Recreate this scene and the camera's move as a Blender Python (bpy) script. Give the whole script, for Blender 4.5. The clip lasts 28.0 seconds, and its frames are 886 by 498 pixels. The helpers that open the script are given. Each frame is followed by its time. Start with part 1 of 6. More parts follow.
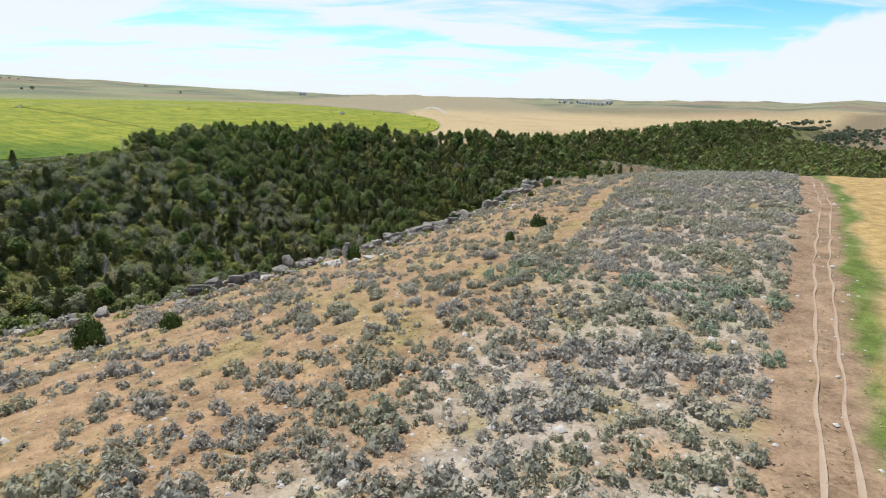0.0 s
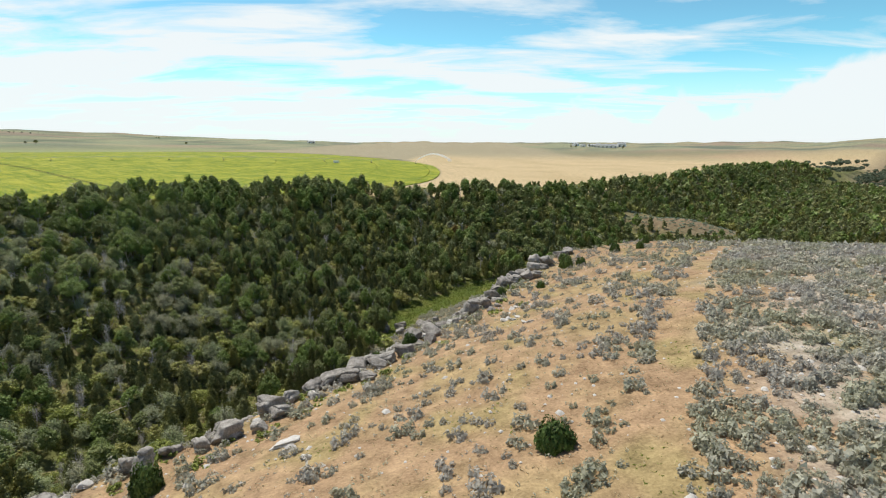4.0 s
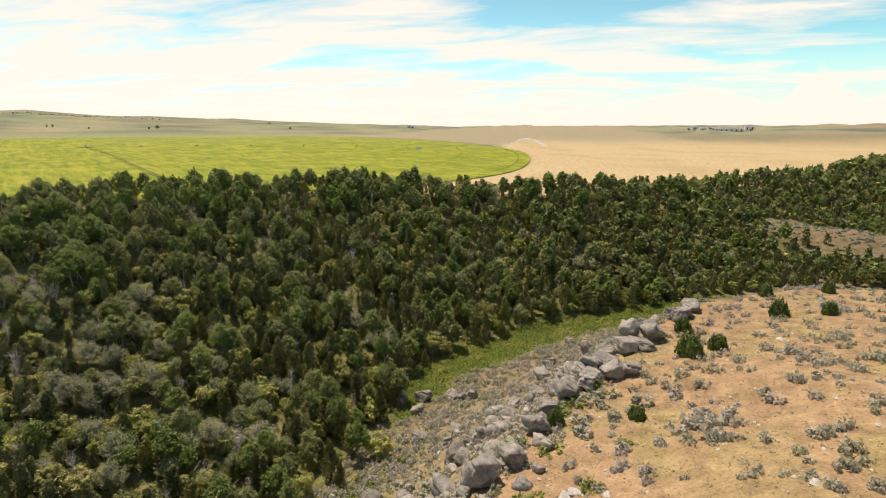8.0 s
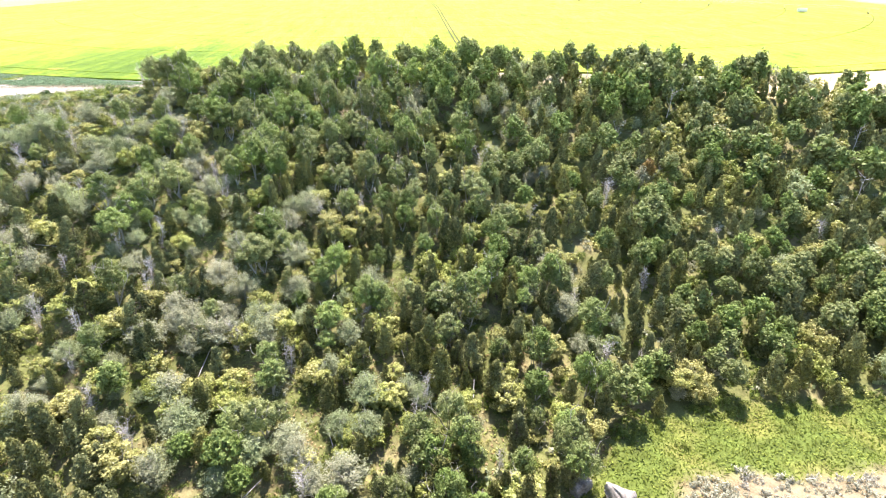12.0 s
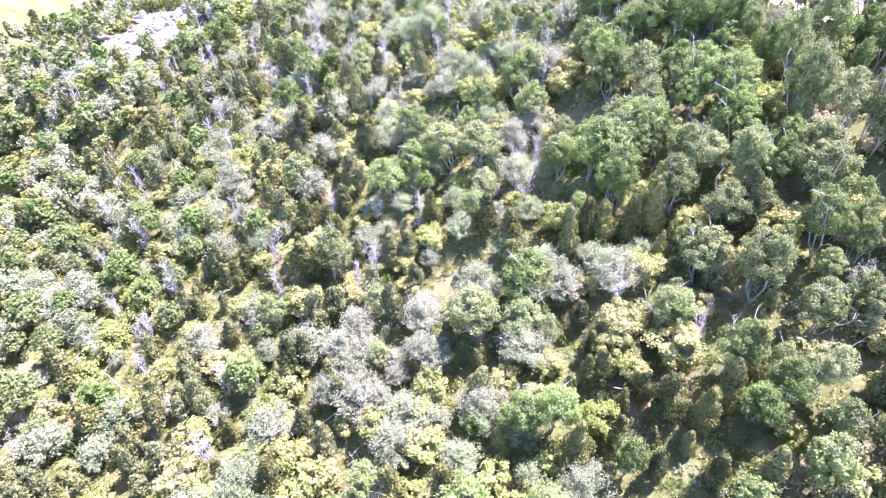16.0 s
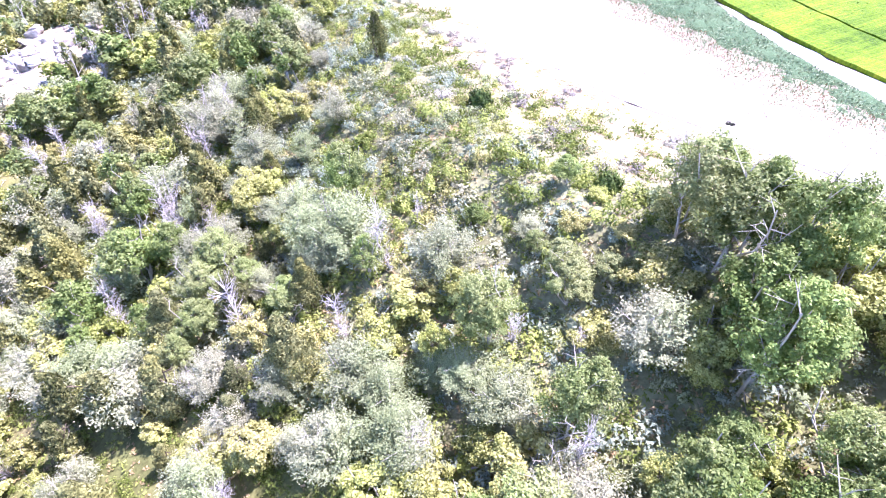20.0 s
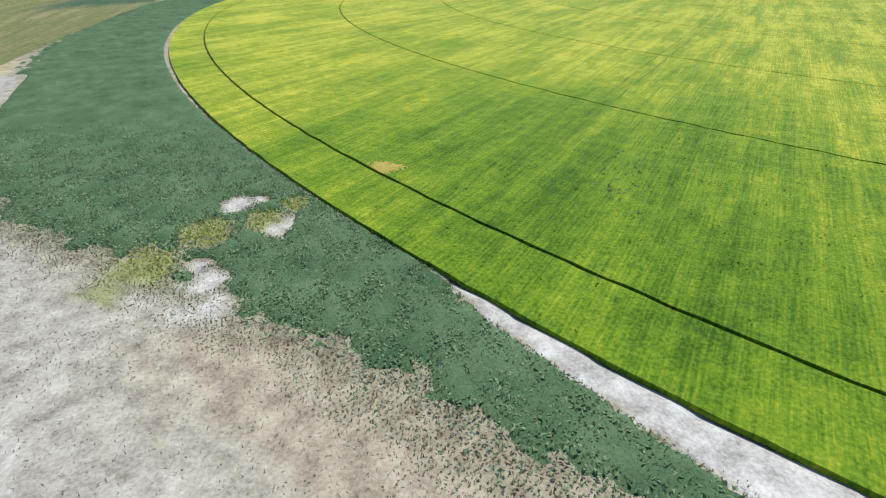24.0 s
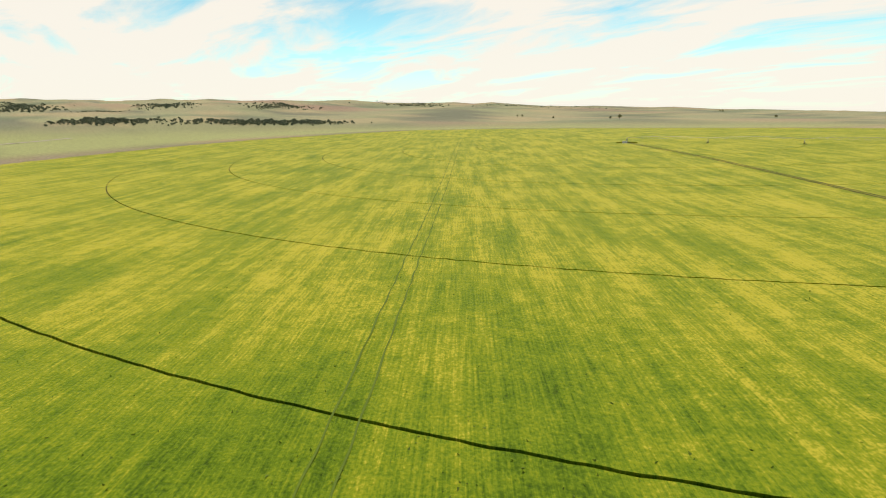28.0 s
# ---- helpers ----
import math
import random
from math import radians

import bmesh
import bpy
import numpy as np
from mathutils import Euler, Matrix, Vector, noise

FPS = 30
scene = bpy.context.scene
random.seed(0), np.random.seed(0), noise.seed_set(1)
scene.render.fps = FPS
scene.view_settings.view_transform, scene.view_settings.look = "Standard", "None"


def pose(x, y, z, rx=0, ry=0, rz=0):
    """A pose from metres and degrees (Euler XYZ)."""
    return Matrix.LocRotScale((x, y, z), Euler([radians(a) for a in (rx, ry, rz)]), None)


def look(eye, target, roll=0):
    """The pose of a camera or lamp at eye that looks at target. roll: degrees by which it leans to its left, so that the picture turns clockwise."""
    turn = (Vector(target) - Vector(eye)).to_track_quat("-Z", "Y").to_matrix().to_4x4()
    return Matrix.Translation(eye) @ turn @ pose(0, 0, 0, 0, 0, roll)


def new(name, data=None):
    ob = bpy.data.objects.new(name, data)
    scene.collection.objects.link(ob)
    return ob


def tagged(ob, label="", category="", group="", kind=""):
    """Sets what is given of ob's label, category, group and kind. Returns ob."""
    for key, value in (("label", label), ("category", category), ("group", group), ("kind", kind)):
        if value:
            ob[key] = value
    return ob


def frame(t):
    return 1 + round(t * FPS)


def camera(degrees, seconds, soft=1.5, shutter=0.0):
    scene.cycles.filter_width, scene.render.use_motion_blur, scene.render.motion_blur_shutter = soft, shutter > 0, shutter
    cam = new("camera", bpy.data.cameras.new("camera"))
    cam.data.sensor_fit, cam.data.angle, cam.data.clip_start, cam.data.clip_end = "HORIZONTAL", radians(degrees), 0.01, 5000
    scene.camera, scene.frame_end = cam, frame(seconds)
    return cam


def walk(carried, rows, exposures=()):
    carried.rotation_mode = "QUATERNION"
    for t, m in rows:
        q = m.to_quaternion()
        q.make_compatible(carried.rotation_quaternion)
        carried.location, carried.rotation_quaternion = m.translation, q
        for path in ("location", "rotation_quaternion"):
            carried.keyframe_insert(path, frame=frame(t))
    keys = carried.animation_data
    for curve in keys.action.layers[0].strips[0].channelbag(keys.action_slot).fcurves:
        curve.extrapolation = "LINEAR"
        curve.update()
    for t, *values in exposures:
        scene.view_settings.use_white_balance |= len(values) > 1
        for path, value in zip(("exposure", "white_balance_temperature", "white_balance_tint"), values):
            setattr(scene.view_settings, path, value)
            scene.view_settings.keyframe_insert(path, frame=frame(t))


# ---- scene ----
cam = camera(79.5, 28.0, 1.1)
PATH = [
    (0, (-0.162, -1.571, 53.002), (-0.164, 0.352, 52.454), 1.2),
    (0.5, (0.92, 7.03, 52.808), (0.911, 8.965, 52.301), 1.1),
    (1, (2.098, 15.669, 52.564), (2.082, 17.612, 52.091), 1.2),
    (1.5, (3.393, 24.089, 52.321), (3.371, 26.039, 51.878), 1.0),
    (2, (5.028, 32.256, 52.366), (4.998, 34.21, 51.94), 0.8),
    (2.5, (6.5, 40.878, 52.475), (6.471, 42.834, 52.059), 0.7),
    (3, (8.045, 49.254, 52.513), (8.008, 51.212, 52.108), 0.4),
    (3.5, (9.599, 57.198, 52.629), (9.553, 59.158, 52.231), 0.2),
    (4, (11.083, 65.113, 52.549), (11.026, 67.074, 52.159), 0.1),
    (4.5, (12.253, 72.707, 52.736), (12.196, 74.668, 52.348), 0.4),
    (6.5, (16.454, 102.767, 52.799), (16.363, 104.724, 52.401), 1.0),
    (7, (17.946, 110.363, 52.446), (17.777, 112.314, 52.041), 0.6),
    (7.5, (19.572, 117.894, 52.486), (19.275, 119.826, 52.065), 0.2),
    (8, (20.478, 124.961, 52.543), (20.053, 126.864, 52.097), -0.2),
    (8.5, (20.944, 132.368, 52.327), (20.385, 134.229, 51.852), -0.1),
    (9, (21.311, 139.487, 52.26), (20.629, 141.297, 51.749), -0.3),
    (9.5, (21.502, 146.787, 52.119), (20.693, 148.529, 51.565), -0.4),
    (10, (20.77, 154.168, 52.467), (19.85, 155.834, 51.854), -0.4),
    (10.5, (19.482, 161.254, 52.846), (18.459, 162.832, 52.163), -0.5),
    (11, (17.404, 168.214, 53.2), (16.288, 169.691, 52.442), -0.4),
    (11.5, (14.709, 175.191, 52.941), (13.497, 176.55, 52.113), -0.3),
    (12, (11.198, 181.81, 52.971), (9.887, 183.016, 52.063), 0.1),
    (12.5, (7.0, 188.059, 53.194), (5.604, 189.097, 52.208), 0.5),
    (14.5, (-12.161, 211.898, 53.148), (-13.756, 212.038, 51.95), -3.9),
    (15, (-17.543, 216.448, 53.01), (-19.128, 216.376, 51.793), -4.3),
    (15.5, (-23.623, 220.038, 52.899), (-25.172, 219.751, 51.667), -4.2),
    (16, (-30.45, 222.682, 52.98), (-31.941, 222.224, 51.728), -4.0),
    (16.5, (-37.965, 224.259, 52.991), (-39.388, 223.674, 51.713), -3.9),
    (17, (-46.036, 224.511, 52.769), (-47.417, 223.878, 51.468), -3.2),
    (17.5, (-54.607, 223.814, 52.498), (-55.972, 223.183, 51.179), -2.4),
    (18, (-63.479, 222.399, 52.574), (-64.831, 221.779, 51.236), -2.1),
    (18.5, (-72.242, 220.34, 52.729), (-73.585, 219.736, 51.376), -1.5),
    (19, (-80.875, 218.262, 52.817), (-82.212, 217.664, 51.455), -1.4),
    (19.5, (-88.872, 216.354, 52.846), (-90.21, 215.761, 51.483), -1.1),
    (20, (-96.593, 215.007, 52.859), (-97.937, 214.4, 51.508), -1.3),
    (20.5, (-103.896, 213.644, 52.887), (-105.256, 213.025, 51.558), -1.4),
    (21, (-111.061, 212.318, 53.004), (-112.474, 211.773, 51.697), -1.2),
    (21.5, (-118.382, 211.151, 52.905), (-119.87, 210.74, 51.633), -1.4),
    (22, (-125.627, 210.781, 52.916), (-127.175, 210.5, 51.68), -1.8),
    (22.5, (-132.855, 210.596, 52.432), (-134.458, 210.464, 51.243), -1.5),
    (24.5, (-162.89, 213.282, 51.881), (-164.626, 213.655, 50.961), 0.5),
    (25, (-170.741, 215.467, 52.062), (-172.487, 215.959, 51.22), 0.2),
    (25.5, (-178.794, 218.42, 51.96), (-180.54, 219.022, 51.194), 0.2),
    (26, (-186.314, 222.252, 51.694), (-188.044, 222.973, 50.996), 0.2),
    (26.5, (-193.694, 225.855, 51.842), (-195.401, 226.685, 51.212), 0.0),
    (27, (-200.805, 230.092, 51.739), (-202.472, 231.038, 51.168), -0.1),
    (27.5, (-207.604, 234.969, 51.593), (-209.233, 236.007, 51.076), -0.3),
    (28, (-214.37, 239.5, 51.395), (-215.936, 240.65, 50.923), -0.6),
]
EXPOSURE = [(0, -0.28, 6400, 10), (4, -0.28, 6600, 8), (7, -0.24, 7600, 12), (8, -0.22, 8000, 14), (9.5, 0.24, 7800, 14), (11, 1.00, 6800, 14), (12, 1.52, 6500, 18),
            (15, 2.12, 5600, 42), (18, 2.12, 5500, 45), (20.2, 1.76, 5550, 42), (21, 1.22, 5750, 34), (22, 0.72, 6100, 22), (24.5, -0.02, 6100, 2),
            (26, 0.18, 6600, 2), (27, 0.02, 7300, 7), (28, -0.30, 8000, 12)]
walk(cam, [(t, look(eye, target, roll)) for t, eye, target, roll in PATH], EXPOSURE)

# ---- sky and sun ----
SUN = Vector((-0.33, 0.33, 0.90)).normalized()
world = bpy.data.worlds.new("sky")
scene.world = world
world.use_nodes = True
wn, wl = world.node_tree.nodes, world.node_tree.links
wn.clear()


def wnode(kind, **values):
    n = wn.new(kind)
    for k, v in values.items():
        n.inputs[k].default_value = v
    return n


def wmath(op, a, b=None, c=None, clamp=False):
    n = wn.new("ShaderNodeMath")
    n.operation, n.use_clamp = op, clamp
    for i, v in enumerate((a, b, c)):
        if v is None:
            continue
        if isinstance(v, (int, float)):
            n.inputs[i].default_value = v
        else:
            wl.new(v, n.inputs[i])
    return n.outputs[0]


sky = wn.new("ShaderNodeTexSky")
sky.sky_type, sky.sun_disc = "NISHITA", False
sky.sun_elevation, sky.sun_rotation = math.asin(SUN.z), math.atan2(SUN.x, SUN.y)
sky.altitude, sky.dust_density, sky.ozone_density = 1400, 1.2, 2.0
coord = wn.new("ShaderNodeTexCoord")
axes = wn.new("ShaderNodeSeparateXYZ")
wl.new(coord.outputs["Generated"], axes.inputs[0])
X, Y, Z = axes.outputs
depth = wmath("ADD", wmath("MAXIMUM", Z, 0.0), 0.10)
flat = wn.new("ShaderNodeCombineXYZ")
wl.new(wmath("DIVIDE", X, depth), flat.inputs[0])
wl.new(wmath("MULTIPLY", wmath("DIVIDE", Y, depth), 2.2), flat.inputs[1])
veil = wnode("ShaderNodeTexNoise", Scale=0.75, Detail=9.0, Roughness=0.58, Distortion=0.5)
wl.new(flat.outputs[0], veil.inputs["Vector"])
# thin cloud all over, thinning to open sky overhead and towards the east
cover = wmath("ADD", veil.outputs[0], wmath("MULTIPLY", Z, -0.55))
cover = wmath("ADD", cover, wmath("MULTIPLY", X, -0.10))
# a break in the cloud low in the west
toward = wmath("ADD", wmath("ADD", wmath("MULTIPLY", X, -0.876), wmath("MULTIPLY", Y, 0.445)), wmath("MULTIPLY", Z, 0.186))
gap = wmath("MULTIPLY_ADD", toward, 22.0, -21.2, clamp=True)
cover = wmath("ADD", cover, wmath("MULTIPLY", gap, -0.14))
cover = wmath("MULTIPLY_ADD", cover, 5.5, -1.75, clamp=True)
haze = wmath("SUBTRACT", 1.0, wmath("MULTIPLY", Z, 7.0), clamp=True)
puff = wnode("ShaderNodeTexNoise", Scale=9.0, Detail=6.0, Roughness=0.5)
wl.new(coord.outputs["Generated"], puff.inputs["Vector"])
bank = wmath("MULTIPLY_ADD", wmath("SUBTRACT", wmath("ADD", puff.outputs[0], wmath("MULTIPLY", X, 0.35)), wmath("MULTIPLY", Z, 4.0)), 9.0, -2.6, clamp=True)
white = wmath("MAXIMUM", wmath("MAXIMUM", cover, bank), wmath("POWER", haze, 1.3))
tint = wn.new("ShaderNodeMix")
tint.data_type, tint.blend_type = "RGBA", "MULTIPLY"
wl.new(wmath("SUBTRACT", 1.25, wmath("MULTIPLY", Z, 2.6), clamp=True), tint.inputs["Factor"])
wl.new(sky.outputs[0], tint.inputs["A"])
tint.inputs["B"].default_value = (1.05, 1.95, 1.80, 1)
mixed = wn.new("ShaderNodeMix")
mixed.data_type = "RGBA"
wl.new(wmath("MULTIPLY", white, 0.96), mixed.inputs["Factor"])
wl.new(tint.outputs["Result"], mixed.inputs["A"])
mixed.inputs["B"].default_value = (9.4, 9.9, 10.3, 1)
back = wnode("ShaderNodeBackground", Strength=0.115)
wl.new(mixed.outputs["Result"], back.inputs[0])
wl.new(back.outputs[0], wn.new("ShaderNodeOutputWorld").inputs[0])
sun = new("sun", bpy.data.lights.new("sun", "SUN"))
sun.data.energy, sun.data.angle, sun.data.color = 5.0, radians(0.53), (1.0, 0.95, 0.87)
sun.matrix_world = look((0, 0, 300), Vector((0, 0, 300)) - SUN)

# ---- plan: canyon, rims, fields (metres) ----
CANYON = [(-440, -30, -2), (-228, 28, -4), (-150, 58, -4), (-112, 88, -5), (-78, 129, -5), (-40, 180, -6.5), (-22, 215, -7), (-5, 254, -7.3),
          (35, 294, -6), (105, 355, -4), (245, 500, -2), (420, 680, 0)]
RIM_RIDGE = [(-440, -100, 16), (-245, -30, 16), (-160, 5, 15), (-105, 45, 15), (-70, 74, 15.5), (-49, 92, 16), (-21, 122, 17), (-6, 141, 17.8),
             (14, 171, 18), (25, 199, 18.6), (44, 228, 19.5), (70, 243, 20.5), (105, 246, 20), (158, 236, 20),
             (262, 210, 21), (525, 175, 24)]
RIM_FIELD = [(-525, 100, 23), (-300, 118, 23), (-215, 146, 24), (-178, 163, 25), (-158, 178, 26.8), (-142, 190, 28.2), (-132, 203, 29),
             (-124, 223, 29.5), (-108, 259, 30), (-87, 289, 29), (-52, 324, 28), (0, 350, 24), (70, 394, 21),
             (158, 472, 21), (262, 577, 23), (455, 752, 25)]
PIVOT = (-456.0, 586.0)
R_CROP = 448.3
R_RUTS = [437.9 - 54.6 * k for k in range(7)]


def smooth(a, b, v):
    t = np.clip((v - a) / (b - a), 0, 1)
    return t * t * (3 - 2 * t)


def along(line, x, y):
    """Distance to a line of the plan, signed (positive to the left of its run), and the height on it."""
    best = np.full(x.shape, 1e12)
    side, height = np.zeros(x.shape), np.zeros(x.shape)
    for (ax, ay, az), (bx, by, bz) in zip(line, line[1:]):
        dx, dy = bx - ax, by - ay
        t = np.clip(((x - ax) * dx + (y - ay) * dy) / (dx * dx + dy * dy), 0, 1)
        d = (x - ax - t * dx) ** 2 + (y - ay - t * dy) ** 2
        near = d < best
        best = np.where(near, d, best)
        side = np.where(near, np.sign(dx * (y - ay) - dy * (x - ax)), side)
        height = np.where(near, az + t * (bz - az), height)
    return np.sqrt(best), side, height


def waves(x, y, size, seed):
    """Cheap smooth noise from turned sine waves, about -1 to 1."""
    r = np.random.RandomState(seed)
    out = 0
    for k in range(6):
        a, p, f = r.uniform(0, 6.283), r.uniform(0, 6.283), r.uniform(0.6, 1.7) * 6.283 / size
        out = out + np.sin((x * np.cos(a) + y * np.sin(a)) * f + p)
    return out / 3.2


def ground_height(x, y):
    x, y = np.asarray(x, float), np.asarray(y, float)
    dc, sc, zc = along(CANYON, x, y)
    ds, ss, zs = along(RIM_RIDGE, x, y)
    dn, sn, zn = along(RIM_FIELD, x, y)
    # ridge plateau
    top = 33.5 - 8 * smooth(130, 240, y)
    reach = 30 + 14 * smooth(-150, -80, -y) + 10 * smooth(-80, -40, -y)
    plateau = zs + (top - zs) * (1 - np.exp(-(ds / reach) ** 1.6)) + 0.35 * waves(x, y, 22, 3)
    # fields
    rise = 0.03 * 20 * np.logaddexp(0, (y - 254) / 20)
    rise = np.minimum(rise, 13)
    east = 0.035 * 40 * np.logaddexp(0, (x + 300) / 40)
    flat = 23.15 + rise - np.minimum(east, 14) * smooth(240, 560, y)
    field = zn + (flat - zn) * smooth(0, 60, dn)
    # canyon sides
    tr, tn = dc / (dc + ds + 1e-6), dc / (dc + dn + 1e-6)
    ridge_side = zc + (zs - zc) * tr ** 2
    # a rocky shoulder under the field, high over the bottom
    shoulder = smooth(100, 128, -x) * (1 - smooth(112, 152, y)) * smooth(-230, -190, x)
    field_side = zc + (zn - zc) * tn ** (1.3 - 0.8 * shoulder)
    bottom = np.where(sc < 0, ridge_side, field_side) + 0.5 * waves(x, y, 17, 5)
    bottom = bottom + 12 * np.exp(-(((x - 142) / 32) ** 2 + ((y - 385) / 24) ** 2))
    z = np.where(ss < 0, plateau, np.where(sn > 0, field, bottom))
    # the far country, rising to low hills
    r = np.hypot(x + 30, y - 120)
    b = np.degrees(np.arctan2(-(x + 30), y - 120))
    lift = np.interp(b, [12, 60, 75, 88, 105], [0, 1.65, 1.8, 1.65, 2.2]) * smooth(-170, -110, -b)
    lift = lift + 0.10 * waves(b * 10, r * 0.2, 90, 8) + 0.05 * waves(b * 10, r * 0.1, 31, 9)
    lift = lift + 0.38 * np.exp(-(((b + 38) / 2.6) ** 2)) + 0.16 * np.exp(-(((b + 31) / 1.6) ** 2))
    far = 27 + 6 * waves(x, y, 900, 12) + smooth(700, 3300, r) * (25 + 3300 * np.tan(np.radians(lift)))
    keep = smooth(620, 1500, np.hypot(x + 150, y - 300))
    return z * (1 - keep) + far * keep

# ---- materials ----
MATS = {}


def material(name, dark, light, scale=3.0, bump=0.3, rough=0.85, fine=25.0, vary=0.0, leaf=0.0, attribute=None, stretch=None, spread=0.5, dist=0.05, whole=None, drift=None):
    """Two-scale mottled surface between two base colours, in metres. vary: change from piece to piece; whole: from thing to thing;
    drift: a tint that comes and goes over a dozen metres."""
    m = bpy.data.materials.new(name)
    m.use_nodes = True
    n, l = m.node_tree.nodes, m.node_tree.links
    bsdf = n["Principled BSDF"]
    bsdf.inputs["Roughness"].default_value = rough
    bsdf.inputs["Specular IOR Level"].default_value = 0.25
    geo = n.new("ShaderNodeNewGeometry")
    place = geo.outputs["Position"]
    if stretch:
        turn = n.new("ShaderNodeMapping")
        turn.vector_type = "TEXTURE"
        turn.inputs["Rotation"].default_value[2] = stretch[0]
        turn.inputs["Scale"].default_value = (stretch[1], stretch[2], 1)
        l.new(place, turn.inputs["Vector"])
        place = turn.outputs["Vector"]
    noises = []
    for s, d in ((scale, 5.0), (fine, 3.0)):
        t = n.new("ShaderNodeTexNoise")
        t.inputs["Scale"].default_value, t.inputs["Detail"].default_value = 1.0 / s if s > 0 else 1, d
        t.inputs["Roughness"].default_value = 0.62
        l.new(place, t.inputs["Vector"])
        noises.append(t.outputs[0])
    mix = n.new("ShaderNodeMath")
    mix.operation = "MULTIPLY_ADD"
    l.new(noises[0], mix.inputs[0])
    mix.inputs[1].default_value = 0.6
    half = n.new("ShaderNodeMath")
    half.operation = "MULTIPLY"
    l.new(noises[1], half.inputs[0])
    half.inputs[1].default_value = 0.4
    l.new(half.outputs[0], mix.inputs[2])
    value = mix.outputs[0]
    if vary:
        whole = vary if whole is None else whole
        info = n.new("ShaderNodeObjectInfo")
        for source, weight in ((info.outputs["Random"], whole), (geo.outputs["Random Per Island"], vary)):
            middle = n.new("ShaderNodeMath")
            middle.operation = "SUBTRACT"
            l.new(source, middle.inputs[0])
            middle.inputs[1].default_value = 0.5
            off = n.new("ShaderNodeMath")
            off.operation = "MULTIPLY_ADD"
            l.new(middle.outputs[0], off.inputs[0])
            off.inputs[1].default_value = weight
            l.new(value, off.inputs[2])
            value = off.outputs[0]
    ramp = n.new("ShaderNodeMapRange")
    ramp.inputs["From Min"].default_value, ramp.inputs["From Max"].default_value = 0.5 - spread / 2, 0.5 + spread / 2
    l.new(value, ramp.inputs["Value"])
    colour = n.new("ShaderNodeMix")
    colour.data_type = "RGBA"
    l.new(ramp.outputs[0], colour.inputs["Factor"])
    if attribute:
        zone = n.new("ShaderNodeVertexColor")
        zone.layer_name = attribute
        for slot, k in (("A", dark), ("B", light)):
            tone = n.new("ShaderNodeMix")
            tone.data_type, tone.blend_type = "RGBA", "MULTIPLY"
            tone.inputs["Factor"].default_value = 1.0
            l.new(zone.outputs[0], tone.inputs["A"])
            tone.inputs["B"].default_value = (*k, 1)
            l.new(tone.outputs["Result"], colour.inputs[slot])
    else:
        colour.inputs["A"].default_value, colour.inputs["B"].default_value = (*dark, 1), (*light, 1)
    final = colour.outputs["Result"]
    if drift:
        wide = n.new("ShaderNodeTexNoise")
        wide.inputs["Scale"].default_value, wide.inputs["Detail"].default_value = 1 / 11, 2.0
        l.new(geo.outputs["Position"], wide.inputs["Vector"])
        amount = n.new("ShaderNodeMapRange")
        amount.inputs["From Min"].default_value, amount.inputs["From Max"].default_value = 0.40, 0.62
        l.new(wide.outputs[0], amount.inputs["Value"])
        tinted = n.new("ShaderNodeMix")
        tinted.data_type, tinted.blend_type = "RGBA", "MULTIPLY"
        l.new(amount.outputs[0], tinted.inputs["Factor"])
        l.new(final, tinted.inputs["A"])
        tinted.inputs["B"].default_value = (*drift, 1)
        final = tinted.outputs["Result"]
    l.new(final, bsdf.inputs["Base Color"])
    if bump:
        b = n.new("ShaderNodeBump")
        b.inputs["Strength"].default_value, b.inputs["Distance"].default_value = bump, dist
        l.new(value, b.inputs["Height"])
        l.new(b.outputs[0], bsdf.inputs["Normal"])
    if leaf:
        thin = n.new("ShaderNodeBsdfTranslucent")
        l.new(final, thin.inputs[0])
        both = n.new("ShaderNodeMixShader")
        both.inputs[0].default_value = leaf
        l.new(bsdf.outputs[0], both.inputs[1])
        l.new(thin.outputs[0], both.inputs[2])
        l.new(both.outputs[0], n["Material Output"].inputs[0])
    MATS[name] = m
    return m


GROUND = material("ground_cover", (0.42, 0.40, 0.38), (1.24, 1.26, 1.28), 2.2, 0.8, 0.95, 0.28, attribute="zone", spread=0.34, dist=0.14)
ASPEN = material("aspen_leaves", (0.122, 0.156, 0.044), (0.460, 0.490, 0.215), 3.0, 0, 0.55, 0.5, 0.46, 0.34, spread=0.60, whole=0.34, drift=(0.82, 1.0, 0.66))
WILLOW = material("willow_leaves", (0.180, 0.190, 0.108), (0.520, 0.515, 0.345), 3.0, 0, 0.55, 0.5, 0.46, 0.30, spread=0.60, whole=0.26, drift=(0.86, 1.0, 0.74))
CHERRY = material("pale_cherry_leaves", (0.180, 0.192, 0.044), (0.680, 0.630, 0.260), 2.0, 0, 0.50, 0.4, 0.56, 0.32, spread=0.60, whole=0.22, drift=(0.87, 1.0, 0.72))
JUNIPER = material("juniper_needles", (0.046, 0.060, 0.018), (0.345, 0.355, 0.155), 2.0, 0, 0.60, 0.4, 0.42, 0.10, spread=0.62, whole=0.36, drift=(1.06, 1.0, 0.70))
CREAM = material("cream_leaves", (0.42, 0.34, 0.21), (0.74, 0.64, 0.46), 2.0, 0, 0.6, 0.4, 0.36, 0.35)
DEEP_GREEN = material("deep_green_needles", (0.040, 0.078, 0.014), (0.150, 0.210, 0.050), 1.0, 0, 0.6, 0.3, 0.3, 0.15)
